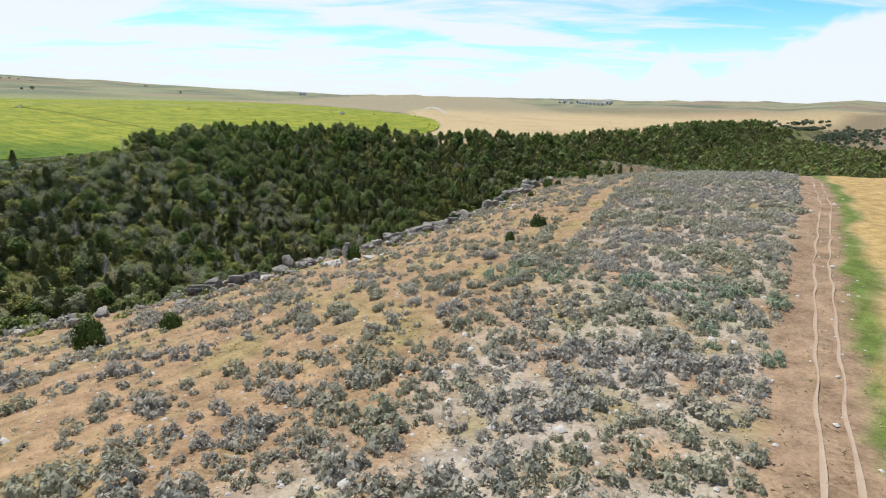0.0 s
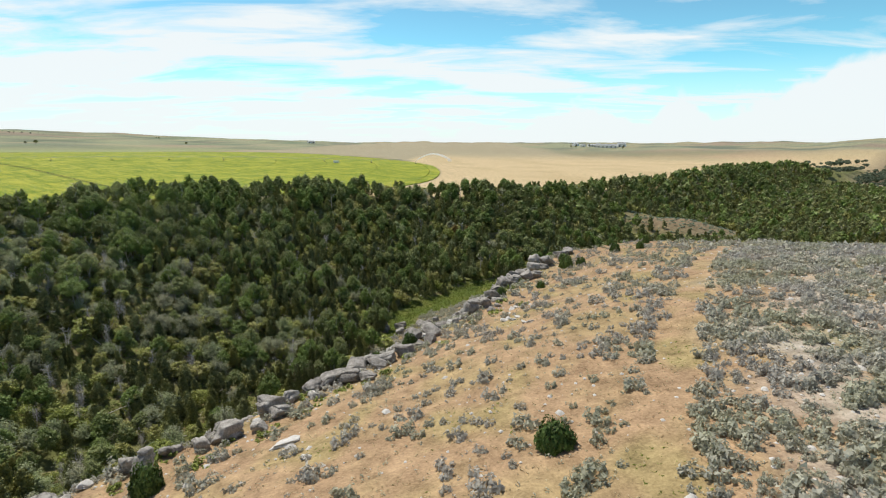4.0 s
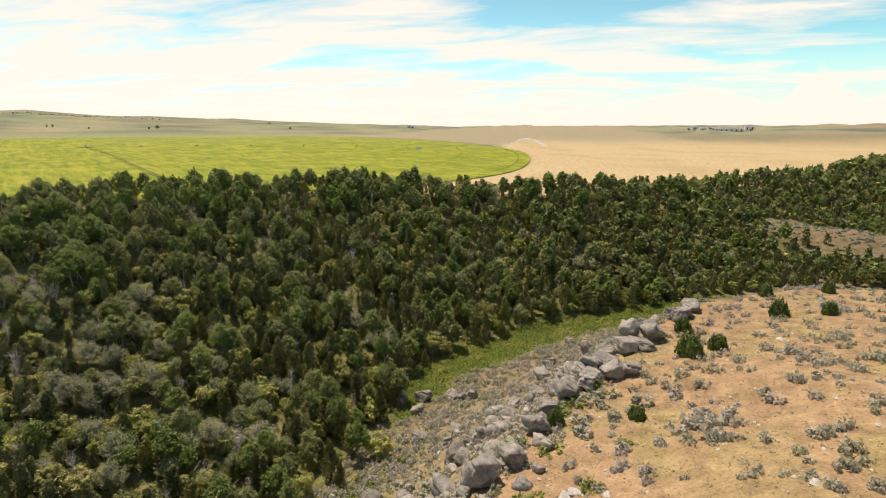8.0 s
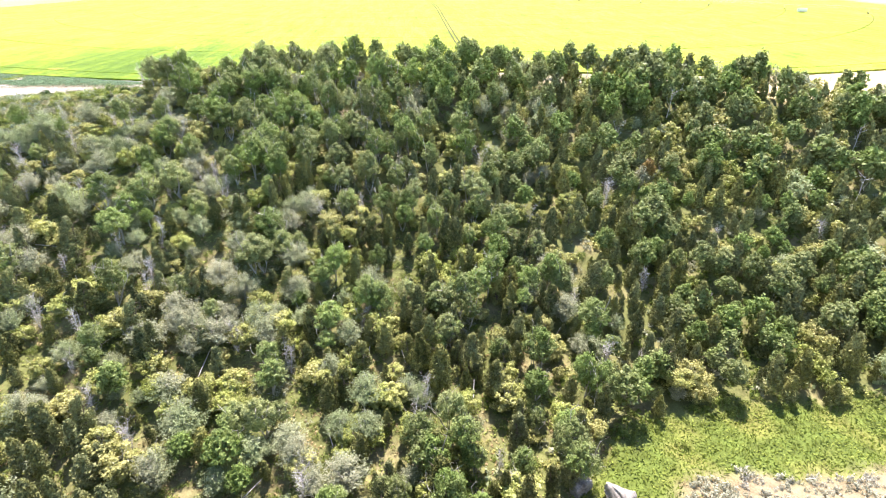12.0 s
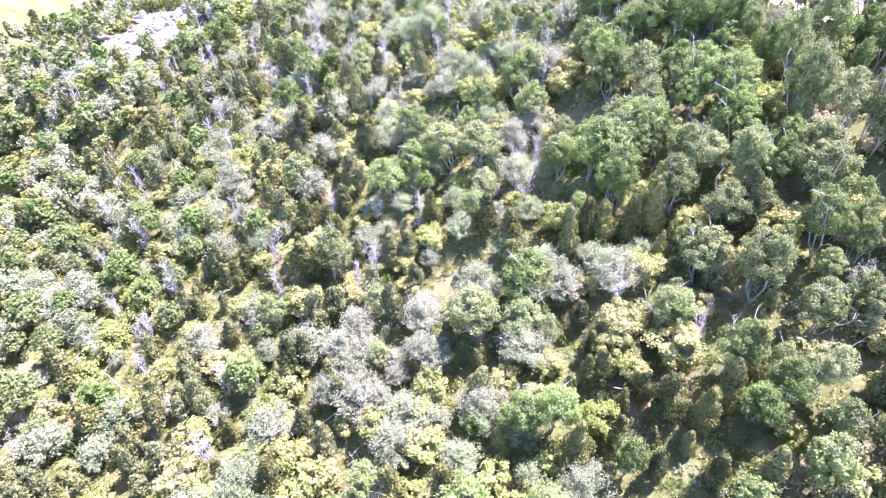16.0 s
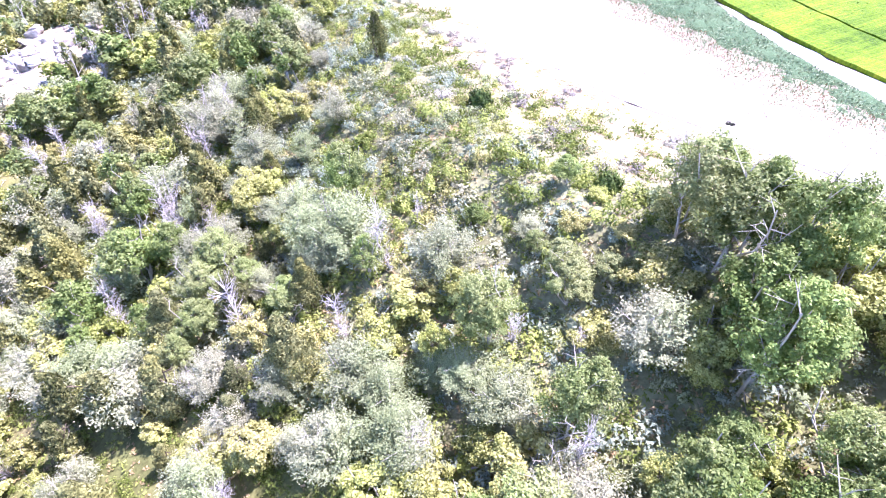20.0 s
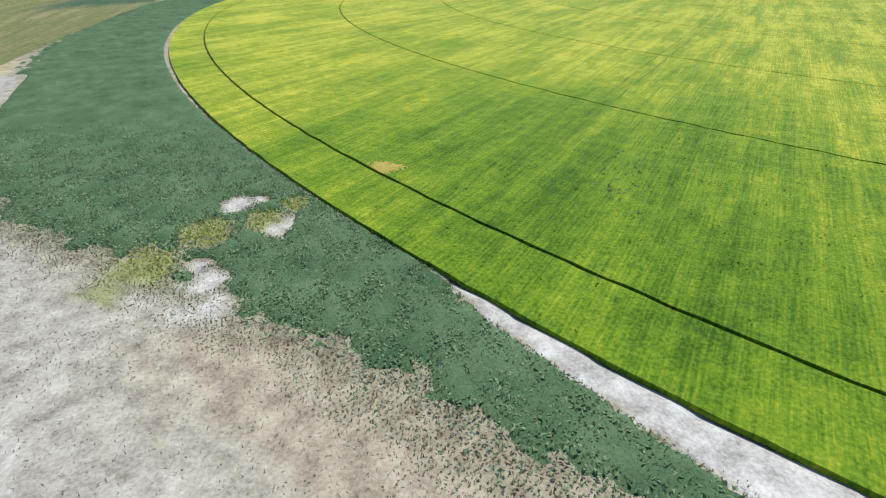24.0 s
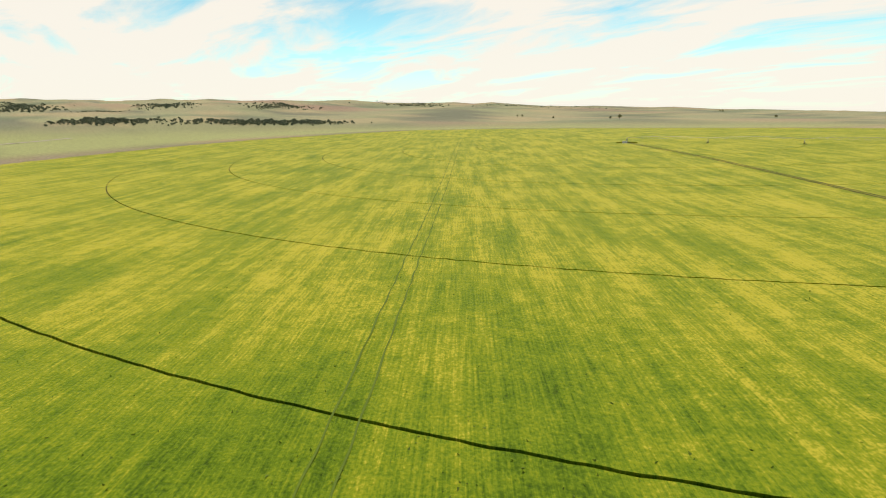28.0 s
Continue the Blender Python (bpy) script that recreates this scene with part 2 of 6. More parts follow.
SHRUB = material("green_shrub_leaves", (0.13, 0.175, 0.030), (0.42, 0.47, 0.12), 3.0, 0, 0.55, 0.5, 0.40, 0.30)
RUST = material("rusty_leaves", (0.12, 0.075, 0.02), (0.30, 0.20, 0.06), 2.0, 0, 0.6, 0.5, 0.3, 0.2)
SAGE = material("sage_leaves", (0.320, 0.300, 0.262), (0.720, 0.685, 0.610), 1.5, 0, 0.75, 0.4, 0.28, 0.36, spread=0.55, whole=0.2, drift=(0.92, 0.96, 0.80))
SAGE_GREEN = material("greener_sage_leaves", (0.17, 0.225, 0.150), (0.46, 0.52, 0.38), 1.5, 0, 0.75, 0.4, 0.3, 0.3)
STRAW = material("dry_grass_blades", (0.26, 0.18, 0.085), (0.55, 0.42, 0.22), 2.0, 0, 0.8, 0.4, 0.4, 0.2)
FRESH = material("fresh_grass_blades", (0.11, 0.15, 0.02), (0.31, 0.36, 0.07), 4.0, 0, 0.7, 0.5, 0.35, 0.25)
BARK = material("pale_bark", (0.30, 0.27, 0.22), (0.62, 0.59, 0.52), 0.6, 0.4, 0.9, 0.1)
DARK_BARK = material("juniper_bark", (0.09, 0.065, 0.045), (0.24, 0.19, 0.14), 0.5, 0.5, 0.9, 0.08)
DEAD = material("dead_wood", (0.42, 0.38, 0.36), (0.75, 0.70, 0.68), 0.5, 0.3, 0.9, 0.1)
ROCK = material("lichened_rock", (0.130, 0.115, 0.100), (0.540, 0.505, 0.455), 1.1, 0.9, 0.95, 0.20, 0.12, spread=0.36, dist=0.10)
PALE_ROCK = material("pale_rock", (0.40, 0.375, 0.34), (0.78, 0.75, 0.70), 0.9, 0.9, 0.95, 0.14, 0.1, dist=0.08)


def grain_material(name, bump, leaf):
    """Ripening grain: broad green and yellow drifts, streaks along the drilled rows, fine heads."""
    m = bpy.data.materials.new(name)
    m.use_nodes = True
    n, l = m.node_tree.nodes, m.node_tree.links
    bsdf = n["Principled BSDF"]
    bsdf.inputs["Roughness"].default_value, bsdf.inputs["Specular IOR Level"].default_value = 0.7, 0.06
    bsdf.inputs["Sheen Weight"].default_value, bsdf.inputs["Sheen Roughness"].default_value = 0.06, 0.25
    bsdf.inputs["Sheen Tint"].default_value = (1.0, 0.96, 0.80, 1)
    geo = n.new("ShaderNodeNewGeometry")
    total = None
    for scale, weight in (((30, 22), 0.32), ((90, 4.0), 0.34), ((2.0, 3.2), 0.24), ((9, 0.32), 0.34), ((0.40, 0.35), 0.42)):
        turn = n.new("ShaderNodeMapping")
        turn.vector_type = "TEXTURE"
        turn.inputs["Rotation"].default_value[2] = radians(141.5)
        turn.inputs["Scale"].default_value = (*scale, 1)
        l.new(geo.outputs["Position"], turn.inputs["Vector"])
        t = n.new("ShaderNodeTexNoise")
        t.inputs["Scale"].default_value, t.inputs["Detail"].default_value, t.inputs["Roughness"].default_value = 1.0, 4.0, 0.6
        l.new(turn.outputs[0], t.inputs["Vector"])
        k = n.new("ShaderNodeMath")
        k.operation = "MULTIPLY_ADD"
        l.new(t.outputs[0], k.inputs[0])
        k.inputs[1].default_value = weight
        if total is None:
            k.inputs[2].default_value = -0.305
        else:
            l.new(total, k.inputs[2])
        total = k.outputs[0]
    # a lusher, greener hollow towards the near edge, with shade between stems painted in
    lush = n.new("ShaderNodeMapping")
    lush.vector_type = "TEXTURE"
    lush.inputs["Location"].default_value, lush.inputs["Scale"].default_value = LUSH_AND_SHADE
    l.new(geo.outputs["Position"], lush.inputs["Vector"])
    ball = n.new("ShaderNodeTexGradient")
    ball.gradient_type = "SPHERICAL"
    l.new(lush.outputs[0], ball.inputs[0])
    k = n.new("ShaderNodeMath")
    k.operation = "MULTIPLY_ADD"
    l.new(ball.outputs[1], k.inputs[0])
    k.inputs[1].default_value = -0.19
    l.new(total, k.inputs[2])
    total = k.outputs[0]
    ramp = n.new("ShaderNodeValToRGB")
    e = ramp.color_ramp.elements
    e[0].position, e[0].color = 0.21, (0.026, 0.062, 0.006, 1)
    e[1].position, e[1].color = 0.60, (0.43, 0.400, 0.046, 1)
    for at, c in ((0.32, (0.064, 0.126, 0.006, 1)), (0.40, (0.115, 0.192, 0.010, 1)), (0.51, (0.215, 0.268, 0.016, 1))):
        s = e.new(at)
        s.color = c
    l.new(total, ramp.inputs[0])
    l.new(ramp.outputs[0], bsdf.inputs["Base Color"])
    if bump:
        b = n.new("ShaderNodeBump")
        b.inputs["Strength"].default_value, b.inputs["Distance"].default_value = 0.8, bump
        l.new(total, b.inputs["Height"])
        l.new(b.outputs[0], bsdf.inputs["Normal"])
    if leaf:
        thin = n.new("ShaderNodeBsdfTranslucent")
        l.new(ramp.outputs[0], thin.inputs[0])
        both = n.new("ShaderNodeMixShader")
        both.inputs[0].default_value = leaf
        l.new(bsdf.outputs[0], both.inputs[1])
        l.new(thin.outputs[0], both.inputs[2])
        l.new(both.outputs[0], n["Material Output"].inputs[0])
    return m


# middle and half sizes of the green hollow with its painted stem shade
LUSH_AND_SHADE = (-214, 242, 24), (96, 66, 60)
LIME = grain_material("lime_crop", 0.42, 0)
DARK_CROP = material("blue_green_crop", (0.036, 0.076, 0.036), (0.125, 0.185, 0.098), 5.0, 1.0, 0.8, 0.25, spread=0.36, dist=0.3)
DARK_CROP.node_tree.nodes["Principled BSDF"].inputs["Specular IOR Level"].default_value = 0.04
TUFT = material("crop_tufts", (0.060, 0.120, 0.052), (0.26, 0.33, 0.19), 4.0, 0, 0.75, 0.4, 0.3, 0.3)
DRY_TUFT = material("dry_crop_tufts", (0.17, 0.125, 0.065), (0.40, 0.33, 0.20), 4.0, 0, 0.8, 0.4, 0.4, 0.3)
GOLD = material("golden_grass_blades", (0.33, 0.25, 0.13), (0.60, 0.50, 0.31), 2.0, 0, 0.8, 0.4, 0.4, 0.3)
GREY_TWIG = material("grey_brush", (0.19, 0.175, 0.15), (0.46, 0.43, 0.375), 2.0, 0, 0.8, 0.4, 0.4, 0.25)
SOIL = material("rut_soil", (0.035, 0.045, 0.012), (0.11, 0.10, 0.04), 2.0, 0.5, 0.95, 0.3)
METAL = material("galvanised_steel", (0.30, 0.31, 0.31), (0.42, 0.43, 0.43), 1.0, 0.1, 0.6, 0.1)
METAL.node_tree.nodes["Principled BSDF"].inputs["Metallic"].default_value = 0.8
RUBBER = material("tyre_rubber", (0.02, 0.02, 0.02), (0.05, 0.05, 0.05), 1.0, 0.1, 0.8, 0.1)
PAINT = material("white_paint", (0.72, 0.72, 0.70), (0.84, 0.84, 0.82), 2.0, 0.1, 0.6, 0.3)
ROOF = material("grey_roofing", (0.50, 0.51, 0.52), (0.70, 0.71, 0.72), 3.0, 0.1, 0.5, 0.3)
SPRAY = material("water_drops", (0.85, 0.87, 0.88), (0.92, 0.93, 0.94), 2.0, 0, 0.3, 0.3, 0, 0.5)
CHARCOAL = material("dark_stump", (0.02, 0.022, 0.016), (0.07, 0.075, 0.05), 0.5, 0.5, 0.9, 0.1)


# ---- building blocks ----
def mesh_of(name, verts, faces, mat):
    """A mesh from arrays: faces all of one length, with no loop over them."""
    verts, faces = np.asarray(verts, np.float32), np.asarray(faces, np.int32)
    m = bpy.data.meshes.new(name)
    k = faces.shape[1]
    m.vertices.add(len(verts))
    m.vertices.foreach_set("co", verts.ravel())
    m.loops.add(faces.size)
    m.loops.foreach_set("vertex_index", faces.ravel())
    m.polygons.add(len(faces))
    m.polygons.foreach_set("loop_start", np.arange(0, faces.size, k, dtype=np.int32))
    m.update(calc_edges=True)
    m.materials.append(mat)
    return m


def bm_mesh(name, bm, mat, smoothed=False):
    m = bpy.data.meshes.new(name)
    bm.to_mesh(m)
    bm.free()
    m.materials.append(mat)
    if smoothed:
        m.polygons.foreach_set("use_smooth", [True] * len(m.polygons))
    return m


def part(name, mesh, parent, label="", m=None):
    ob = new(name, mesh)
    ob.parent = parent
    if m is not None:
        ob.matrix_basis = m
    return tagged(ob, label)


def unit(v):
    return v / (np.linalg.norm(v, axis=-1, keepdims=True) + 1e-9)


def kites(c, size, rs, lean=None, slim=0.5, face=None):
    """Pointed leaf sprays at the places c, turned at random; lean: ways along which they point; face: ways that their flat sides look."""
    n = len(c)
    a = unit(rs.normal(size=(n, 3))) if lean is None else unit(lean + 0.55 * rs.normal(size=(n, 3)))
    if face is None:
        b = unit(np.cross(a, rs.normal(size=(n, 3))))
    else:
        b = unit(np.cross(unit(face + 0.45 * rs.normal(size=(n, 3))), a))
        a = unit(np.cross(b, unit(face + 0.45 * rs.normal(size=(n, 3)))))
    size = np.asarray(size).reshape(-1, 1) * np.ones((n, 1))
    v = np.stack([c - a * size * 0.45 + b * size * slim * 0.55, c - a * size * 0.3 - b * size * slim * 0.6, c + a * size * 0.6], 1)
    return v.reshape(-1, 3), np.arange(n * 3).reshape(-1, 3)


def rods(a, b, ra, rb):
    """Tapered three-sided sticks from a to b, as quads."""
    a, b = np.asarray(a, float), np.asarray(b, float)
    n = len(a)
    d = unit(b - a)
    u = unit(np.cross(d, np.where(np.abs(d[:, 2:]) < 0.9, (0, 0, 1.0), (1.0, 0, 0))))
    w = np.cross(d, u)
    v = []
    for e, r in ((a, ra), (b, rb)):
        r = np.asarray(r).reshape(-1, 1) * np.ones((n, 1))
        for k in range(4):
            t = k * math.pi / 2
            v.append(e + r * (math.cos(t) * u + math.sin(t) * w))
    v = np.stack(v, 1).reshape(-1, 3)
    f = [(k, (k + 1) % 4, 4 + (k + 1) % 4, 4 + k) for k in range(4)]
    return v, (np.arange(n)[:, None, None] * 8 + np.array(f)[None]).reshape(-1, 4)


def joined(*pairs):
    vs, fs, at = [], [], 0
    for v, f in pairs:
        vs.append(v)
        fs.append(f + at)
        at += len(v)
    return np.concatenate(vs), np.concatenate(fs)


def strewn(verts, faces, places, scales, turns, heights=None):
    """One pattern laid down many times, as one pair of arrays."""
    n, k = len(places), len(verts)
    c, s = np.cos(turns), np.sin(turns)
    x = verts[None, :, 0] * c[:, None] - verts[None, :, 1] * s[:, None]
    y = verts[None, :, 0] * s[:, None] + verts[None, :, 1] * c[:, None]
    h = scales if heights is None else heights
    v = np.stack([x * scales[:, None], y * scales[:, None], verts[None, :, 2] * h[:, None]], -1) + places[:, None]
    return v.reshape(-1, 3), (faces[None] + (np.arange(n) * k)[:, None, None]).reshape(-1, faces.shape[1])


def on_ground(x, y, lift=0.0):
    return np.stack([x, y, ground_height(x, y) + lift], -1)


def leaf_balls(rs, mid, radii, leaves, size, heart, slim=0.75, up=0.25):
    """Leaves round the middles of leaf masses, facing out of their mass and out of the crown's heart."""
    which = rs.randint(len(mid), size=leaves)
    ball = unit(rs.normal(size=(leaves, 3))) * rs.uniform(0.45, 1.1, (leaves, 1)) * radii[which][:, None]
    out = unit(ball) * 0.7 + unit(mid[which] - heart) * 0.5 + rs.normal(0, 0.42, (leaves, 3)) + (0, 0, up)
    return kites(mid[which] + ball, rs.uniform(0.5, 1.35, leaves) * size, rs, None, slim, out)


def aspen_crown(seed, leaves, size):
    """A loose crown 1 high (leafy from 0.3 up) of many small leaf masses with gaps between them."""
    rs = np.random.RandomState(seed)
    n = 120 + seed % 9
    mid = unit(rs.normal(size=(n, 3))) * rs.uniform(0.25, 1.0, (n, 1)) ** 0.6 * (0.27, 0.27, 0.31) + (0, 0, 0.64)
    mid[:, :2] *= 1.15 - 0.55 * np.abs(mid[:, 2:] - 0.55) / 0.4
    mid[:, :2] += 0.05 * np.array((math.sin(seed), math.cos(seed))) * (mid[:, 2:] * 2)
    return leaf_balls(rs, mid, rs.uniform(0.025, 0.075, n), leaves, size, (0, 0, 0.5), 0.6, 0.3)


def willow_crown(seed, leaves, size):
    """A broad vase of thin upright sprays from one foot, 1 high, feathery at the ends."""
    rs = np.random.RandomState(seed)
    n = 70
    a, tip = rs.uniform(0, 6.283, n), rs.uniform(0, 1, n) ** 0.7
    end = np.stack([0.40 * tip * np.cos(a), 0.40 * tip * np.sin(a), (1 - 0.42 * tip ** 2) * rs.uniform(0.72, 1.0, n)], -1)
    w = rs.randint(n, size=leaves)
    t = rs.uniform(0, 1, (leaves, 1)) ** 0.6
    c = end[w] * (0.25 + 0.75 * t) + rs.normal(0, 0.032, (leaves, 3))
    c[:, 2] = np.abs(c[:, 2]) + 0.02
    out = unit(end[w] * (1, 1, 0.6)) * 0.7 + rs.normal(0, 0.4, (leaves, 3)) + (0, 0, 0.3)
    return kites(c, rs.uniform(0.5, 1.4, leaves) * size, rs, end[w], 0.42, out)


def cherry_crown(seed, leaves, size):
    """A low, broad, lumpy crown down to the ground, 1 high."""
    rs = np.random.RandomState(seed)
    n = 40 + seed % 7
    mid = unit(rs.normal(size=(n, 3))) * rs.uniform(0.5, 1.0, (n, 1)) * (0.36, 0.36, 0.40) + (0, 0, 0.50)
    return leaf_balls(rs, mid, rs.uniform(0.06, 0.13, n), leaves, size, (0, 0, 0.35), 0.85, 0.2)


def juniper_crown(seed, leaves, size):
    """A dense crown 1 high of upswept flame-shaped lobes, wider low down."""
    rs = np.random.RandomState(seed)
    n = 62
    h = rs.uniform(0, 0.94, n) ** 1.05
    turn = rs.uniform(0, 6.283, n)
    reach = (0.21 + 0.035 * (seed % 4)) * (1 - h) ** (0.78 + 0.14 * (seed % 3)) * (0.62 + 0.38 * np.minimum(1, h * 5)) * rs.uniform(0.72, 1.12, n)
    foot = np.stack([0.45 * reach * np.cos(turn), 0.45 * reach * np.sin(turn), 0.03 + 0.86 * h], -1)
    way = unit(np.stack([np.cos(turn) * 0.8, np.sin(turn) * 0.8, np.full(n, 1.05)], -1))
    long = (0.55 * reach / 0.6 + 0.05) * rs.uniform(0.8, 1.2, n)
    w = rs.randint(n, size=leaves)
    t = rs.uniform(0, 1, leaves) ** 0.8
    side = rs.normal(size=(leaves, 3))
    side = unit(side - (side * way[w]).sum(1, keepdims=True) * way[w])
    fat = (0.030 + 0.30 * long[w]) * np.sin(np.pi * np.clip(0.12 + 0.86 * t, 0, 1)) ** 0.8
    c = foot[w] + way[w] * (long[w] * t)[:, None] + side * (fat * rs.uniform(0.75, 1.05, leaves))[:, None]
    c[:, 2] = np.clip(c[:, 2], 0.01, 1.0)
    out = side * 0.9 + np.stack([np.cos(turn), np.sin(turn), np.full(n, 0.45)], -1)[w] * 0.5 + rs.normal(0, 0.22, (leaves, 3))
    return kites(c, rs.uniform(0.6, 1.35, leaves) * size, rs, way[w] + side * 0.5, 0.6, out)


def many_stems(seed, stems, thick, limbs=5):
    """Several pale stems fanning from one foot, each with limbs, 1 high."""
    rs = np.random.RandomState(seed)
    pairs = []
    for k in range(stems):
        v, f = branches(seed * 7 + k, limbs, rs.uniform(0.72, 0.96), 0.22, thick * rs.uniform(0.7, 1.1))
        a, lean = rs.uniform(0, 6.283), rs.uniform(0.04, 0.26)
        v = v + np.stack([v[:, 2] * lean * math.cos(a), v[:, 2] * lean * math.sin(a), v[:, 2] * 0], -1)
        pairs.append((v, f))
    return joined(*pairs)


def branches(seed, count, top, spread, thick):
    """A bent trunk with forking limbs, 1 high."""
    rs = np.random.RandomState(seed)
    bend = rs.normal(0, 0.03, (5, 2)).cumsum(0)
    stem = np.column_stack([bend, np.linspace(0, top, 5)])
    stem[0, :2] = 0
    r = np.linspace(thick, thick * 0.3, 5)
    a, b, ra, rb = [stem[:-1]], [stem[1:]], [r[:-1]], [r[1:]]
    k = rs.randint(1, 5, count)
    t = rs.uniform(0, 1, count)[:, None]
    foot = stem[k - 1] * (1 - t) + stem[k] * t
    way = unit(np.column_stack([rs.normal(size=(count, 2)), rs.uniform(0.5, 1.4, count)]))
    tip = foot + way * rs.uniform(0.5, 1.0, (count, 1)) * spread
    a.append(foot), b.append(tip), ra.append(np.full(count, thick * 0.38)), rb.append(np.full(count, thick * 0.12))
    for _ in range(2):
        f = foot + (tip - foot) * rs.uniform(0.35, 0.9, (count, 1))
        e = f + unit(tip - foot + 0.8 * rs.normal(size=(count, 3)) * np.linalg.norm(tip - foot, axis=1, keepdims=True)) * spread * 0.45
        a.append(f), b.append(e), ra.append(np.full(count, thick * 0.16)), rb.append(np.full(count, thick * 0.06))
    return rods(np.concatenate(a), np.concatenate(b), np.concatenate(ra), np.concatenate(rb))


def bush(seed, leaves, size, low=0.5):
    """A rounded, broken shrub of lobes, about 2 across and 1 high."""
    rs = np.random.RandomState(seed)
    n = 13
    knots = unit(np.column_stack([rs.normal(size=(n, 2)), rs.uniform(0.05, 1.0, n)])) * rs.uniform(0.40, 0.88, (n, 1)) * (1, 1, 0.80)
    w = rs.randint(n, size=leaves)
    ball = unit(rs.normal(size=(leaves, 3))) * rs.uniform(0.10, 0.32, (leaves, 1))
    c = knots[w] + ball
    c[:, 2] = np.abs(c[:, 2]) * 0.95 + 0.04
    out = unit(ball) * 0.75 + unit(knots[w]) * 0.5 + (0, 0, low * 0.7) + rs.normal(0, 0.25, (leaves, 3))
    return kites(c, rs.uniform(0.6, 1.35, leaves) * size, rs, ball + (0, 0, 0.3), 0.6, out)


def dome(seed, leaves, size):
    """A dense, closed shrub of upright lobes, about 2 across and 1 high."""
    rs = np.random.RandomState(seed)
    d = unit(np.column_stack([rs.normal(size=(leaves, 2)), rs.uniform(-0.25, 1.3, leaves)]))
    turn = np.arctan2(d[:, 1], d[:, 0])
    r = 0.84 + 0.09 * np.sin(turn * 3 + seed) + 0.08 * np.sin(turn * 7 + d[:, 2] * 6) + 0.07 * np.sin(d[:, 2] * 11 + turn * 4)
    c = d * (r * rs.uniform(0.82, 1.05, leaves))[:, None] * (1, 1, 0.92)
    c[:, 2] = np.abs(c[:, 2]) + 0.05
    return kites(c, rs.uniform(0.6, 1.3, leaves) * size, rs, d + (0, 0, 0.8), 0.55, d)


def tuft(seed, blades, size):
    """A small spray of upright blades, about 1 across."""
    rs = np.random.RandomState(seed)
    c = np.column_stack([rs.normal(0, 0.28, (blades, 2)), rs.uniform(0.1, 0.35, blades)])
    return kites(c, rs.uniform(0.6, 1.3, blades) * size, rs, np.column_stack([c[:, :2] * 2.5, np.ones(blades)]), 0.35, np.column_stack([rs.normal(0, 0.8, (blades, 2)), np.ones(blades)]))


def boulder_mesh(name, seed, mat, cuts=4):
    """A rounded weathered block with flattened sides and level partings, about 2 across."""
    bm = bmesh.new()
    bmesh.ops.create_icosphere(bm, subdivisions=cuts, radius=1)
    rs = np.random.RandomState(seed)
    planes = [(Vector(unit(rs.normal(size=3))), rs.uniform(0.52, 0.80)) for _ in range(10)]
    levels = [(rs.uniform(-0.45, 0.55), rs.uniform(0.06, 0.14)) for _ in range(2 + seed % 2)]
    shift = Vector((seed * 3.1, seed * 1.7, 0))
    for v in bm.verts:
        p = v.co.copy()
        p = Vector([math.copysign(abs(c) ** 0.60, c) for c in p]) * 0.82
        for n, d in planes:
            over = p.dot(n) - d
            if over > 0:
                p -= n * over * 0.93
        q = p + shift
        p *= 1 + 0.16 * noise.noise(q * 1.1) + 0.10 * noise.noise(q * 2.7) + 0.05 * noise.noise(q * 6)
        for level, deep in levels:
            edge = (p.z - level - 0.10 * noise.noise(q * 1.3 + Vector((3, 0, 0)))) / 0.055
            k = 1 - deep * 1.6 * math.exp(-edge * edge)
            p.x, p.y = p.x * k, p.y * k
        crack = abs(noise.noise(q * 0.8 + Vector((7, 1, 3))))
        if crack < 0.05:
            p *= 0.86 + 2.8 * crack
        v.co = p
    return bm_mesh(name, bm, mat, True)


def box(bm, x0, y0, z0, x1, y1, z1):
    r = bmesh.ops.create_cube(bm, size=1)
    bmesh.ops.transform(bm, matrix=Matrix.Translation(((x0 + x1) / 2, (y0 + y1) / 2, (z0 + z1) / 2)) @ Matrix.Diagonal((x1 - x0, y1 - y0, z1 - z0, 1)), verts=r["verts"])


def tube(bm, a, b, r, sides=6):
    a, b = Vector(a), Vector(b)
    made = bmesh.ops.create_cone(bm, cap_ends=True, segments=sides, radius1=r, radius2=r, depth=(b - a).length)
    turn = (b - a).to_track_quat("Z", "Y").to_matrix().to_4x4()
    bmesh.ops.transform(bm, matrix=Matrix.Translation((a + b) / 2) @ turn, verts=made["verts"])


def scattered(x0, y0, x1, y1, step, seed):
    """Jittered places on a grid."""
    rs = np.random.RandomState(seed)
    gx, gy = np.meshgrid(np.arange(x0, x1, step), np.arange(y0, y1, step))
    x = gx.ravel() + rs.uniform(-0.5, 0.5, gx.size) * step
    y = gy.ravel() + rs.uniform(-0.5, 0.5, gx.size) * step
    return x, y, rs


# ---- ground ----
ROAD = [(-300, 126, 0), (-215, 154, 0), (-207, 161, 0), (-189, 177, 0), (-173, 187, 0), (-159, 199, 0), (-152.5, 209, 0),
        (-148, 217, 0), (-143, 228, 0), (-134, 250, 0), (-118, 280, 0)]
TRACK = [(5, -3, 0), (30, 35.5, 0), (52, 69, 0), (77, 105, 0), (93, 131, 0), (112, 165, 0), (130, 200, 0)]
BARE_WAY = [(-45, -10, 0), (-18, 32, 0), (6, 62, 0), (20, 90, 0), (32, 115, 0), (38, 128, 0), (53, 158, 0), (66, 182, 0), (90, 214, 0)]
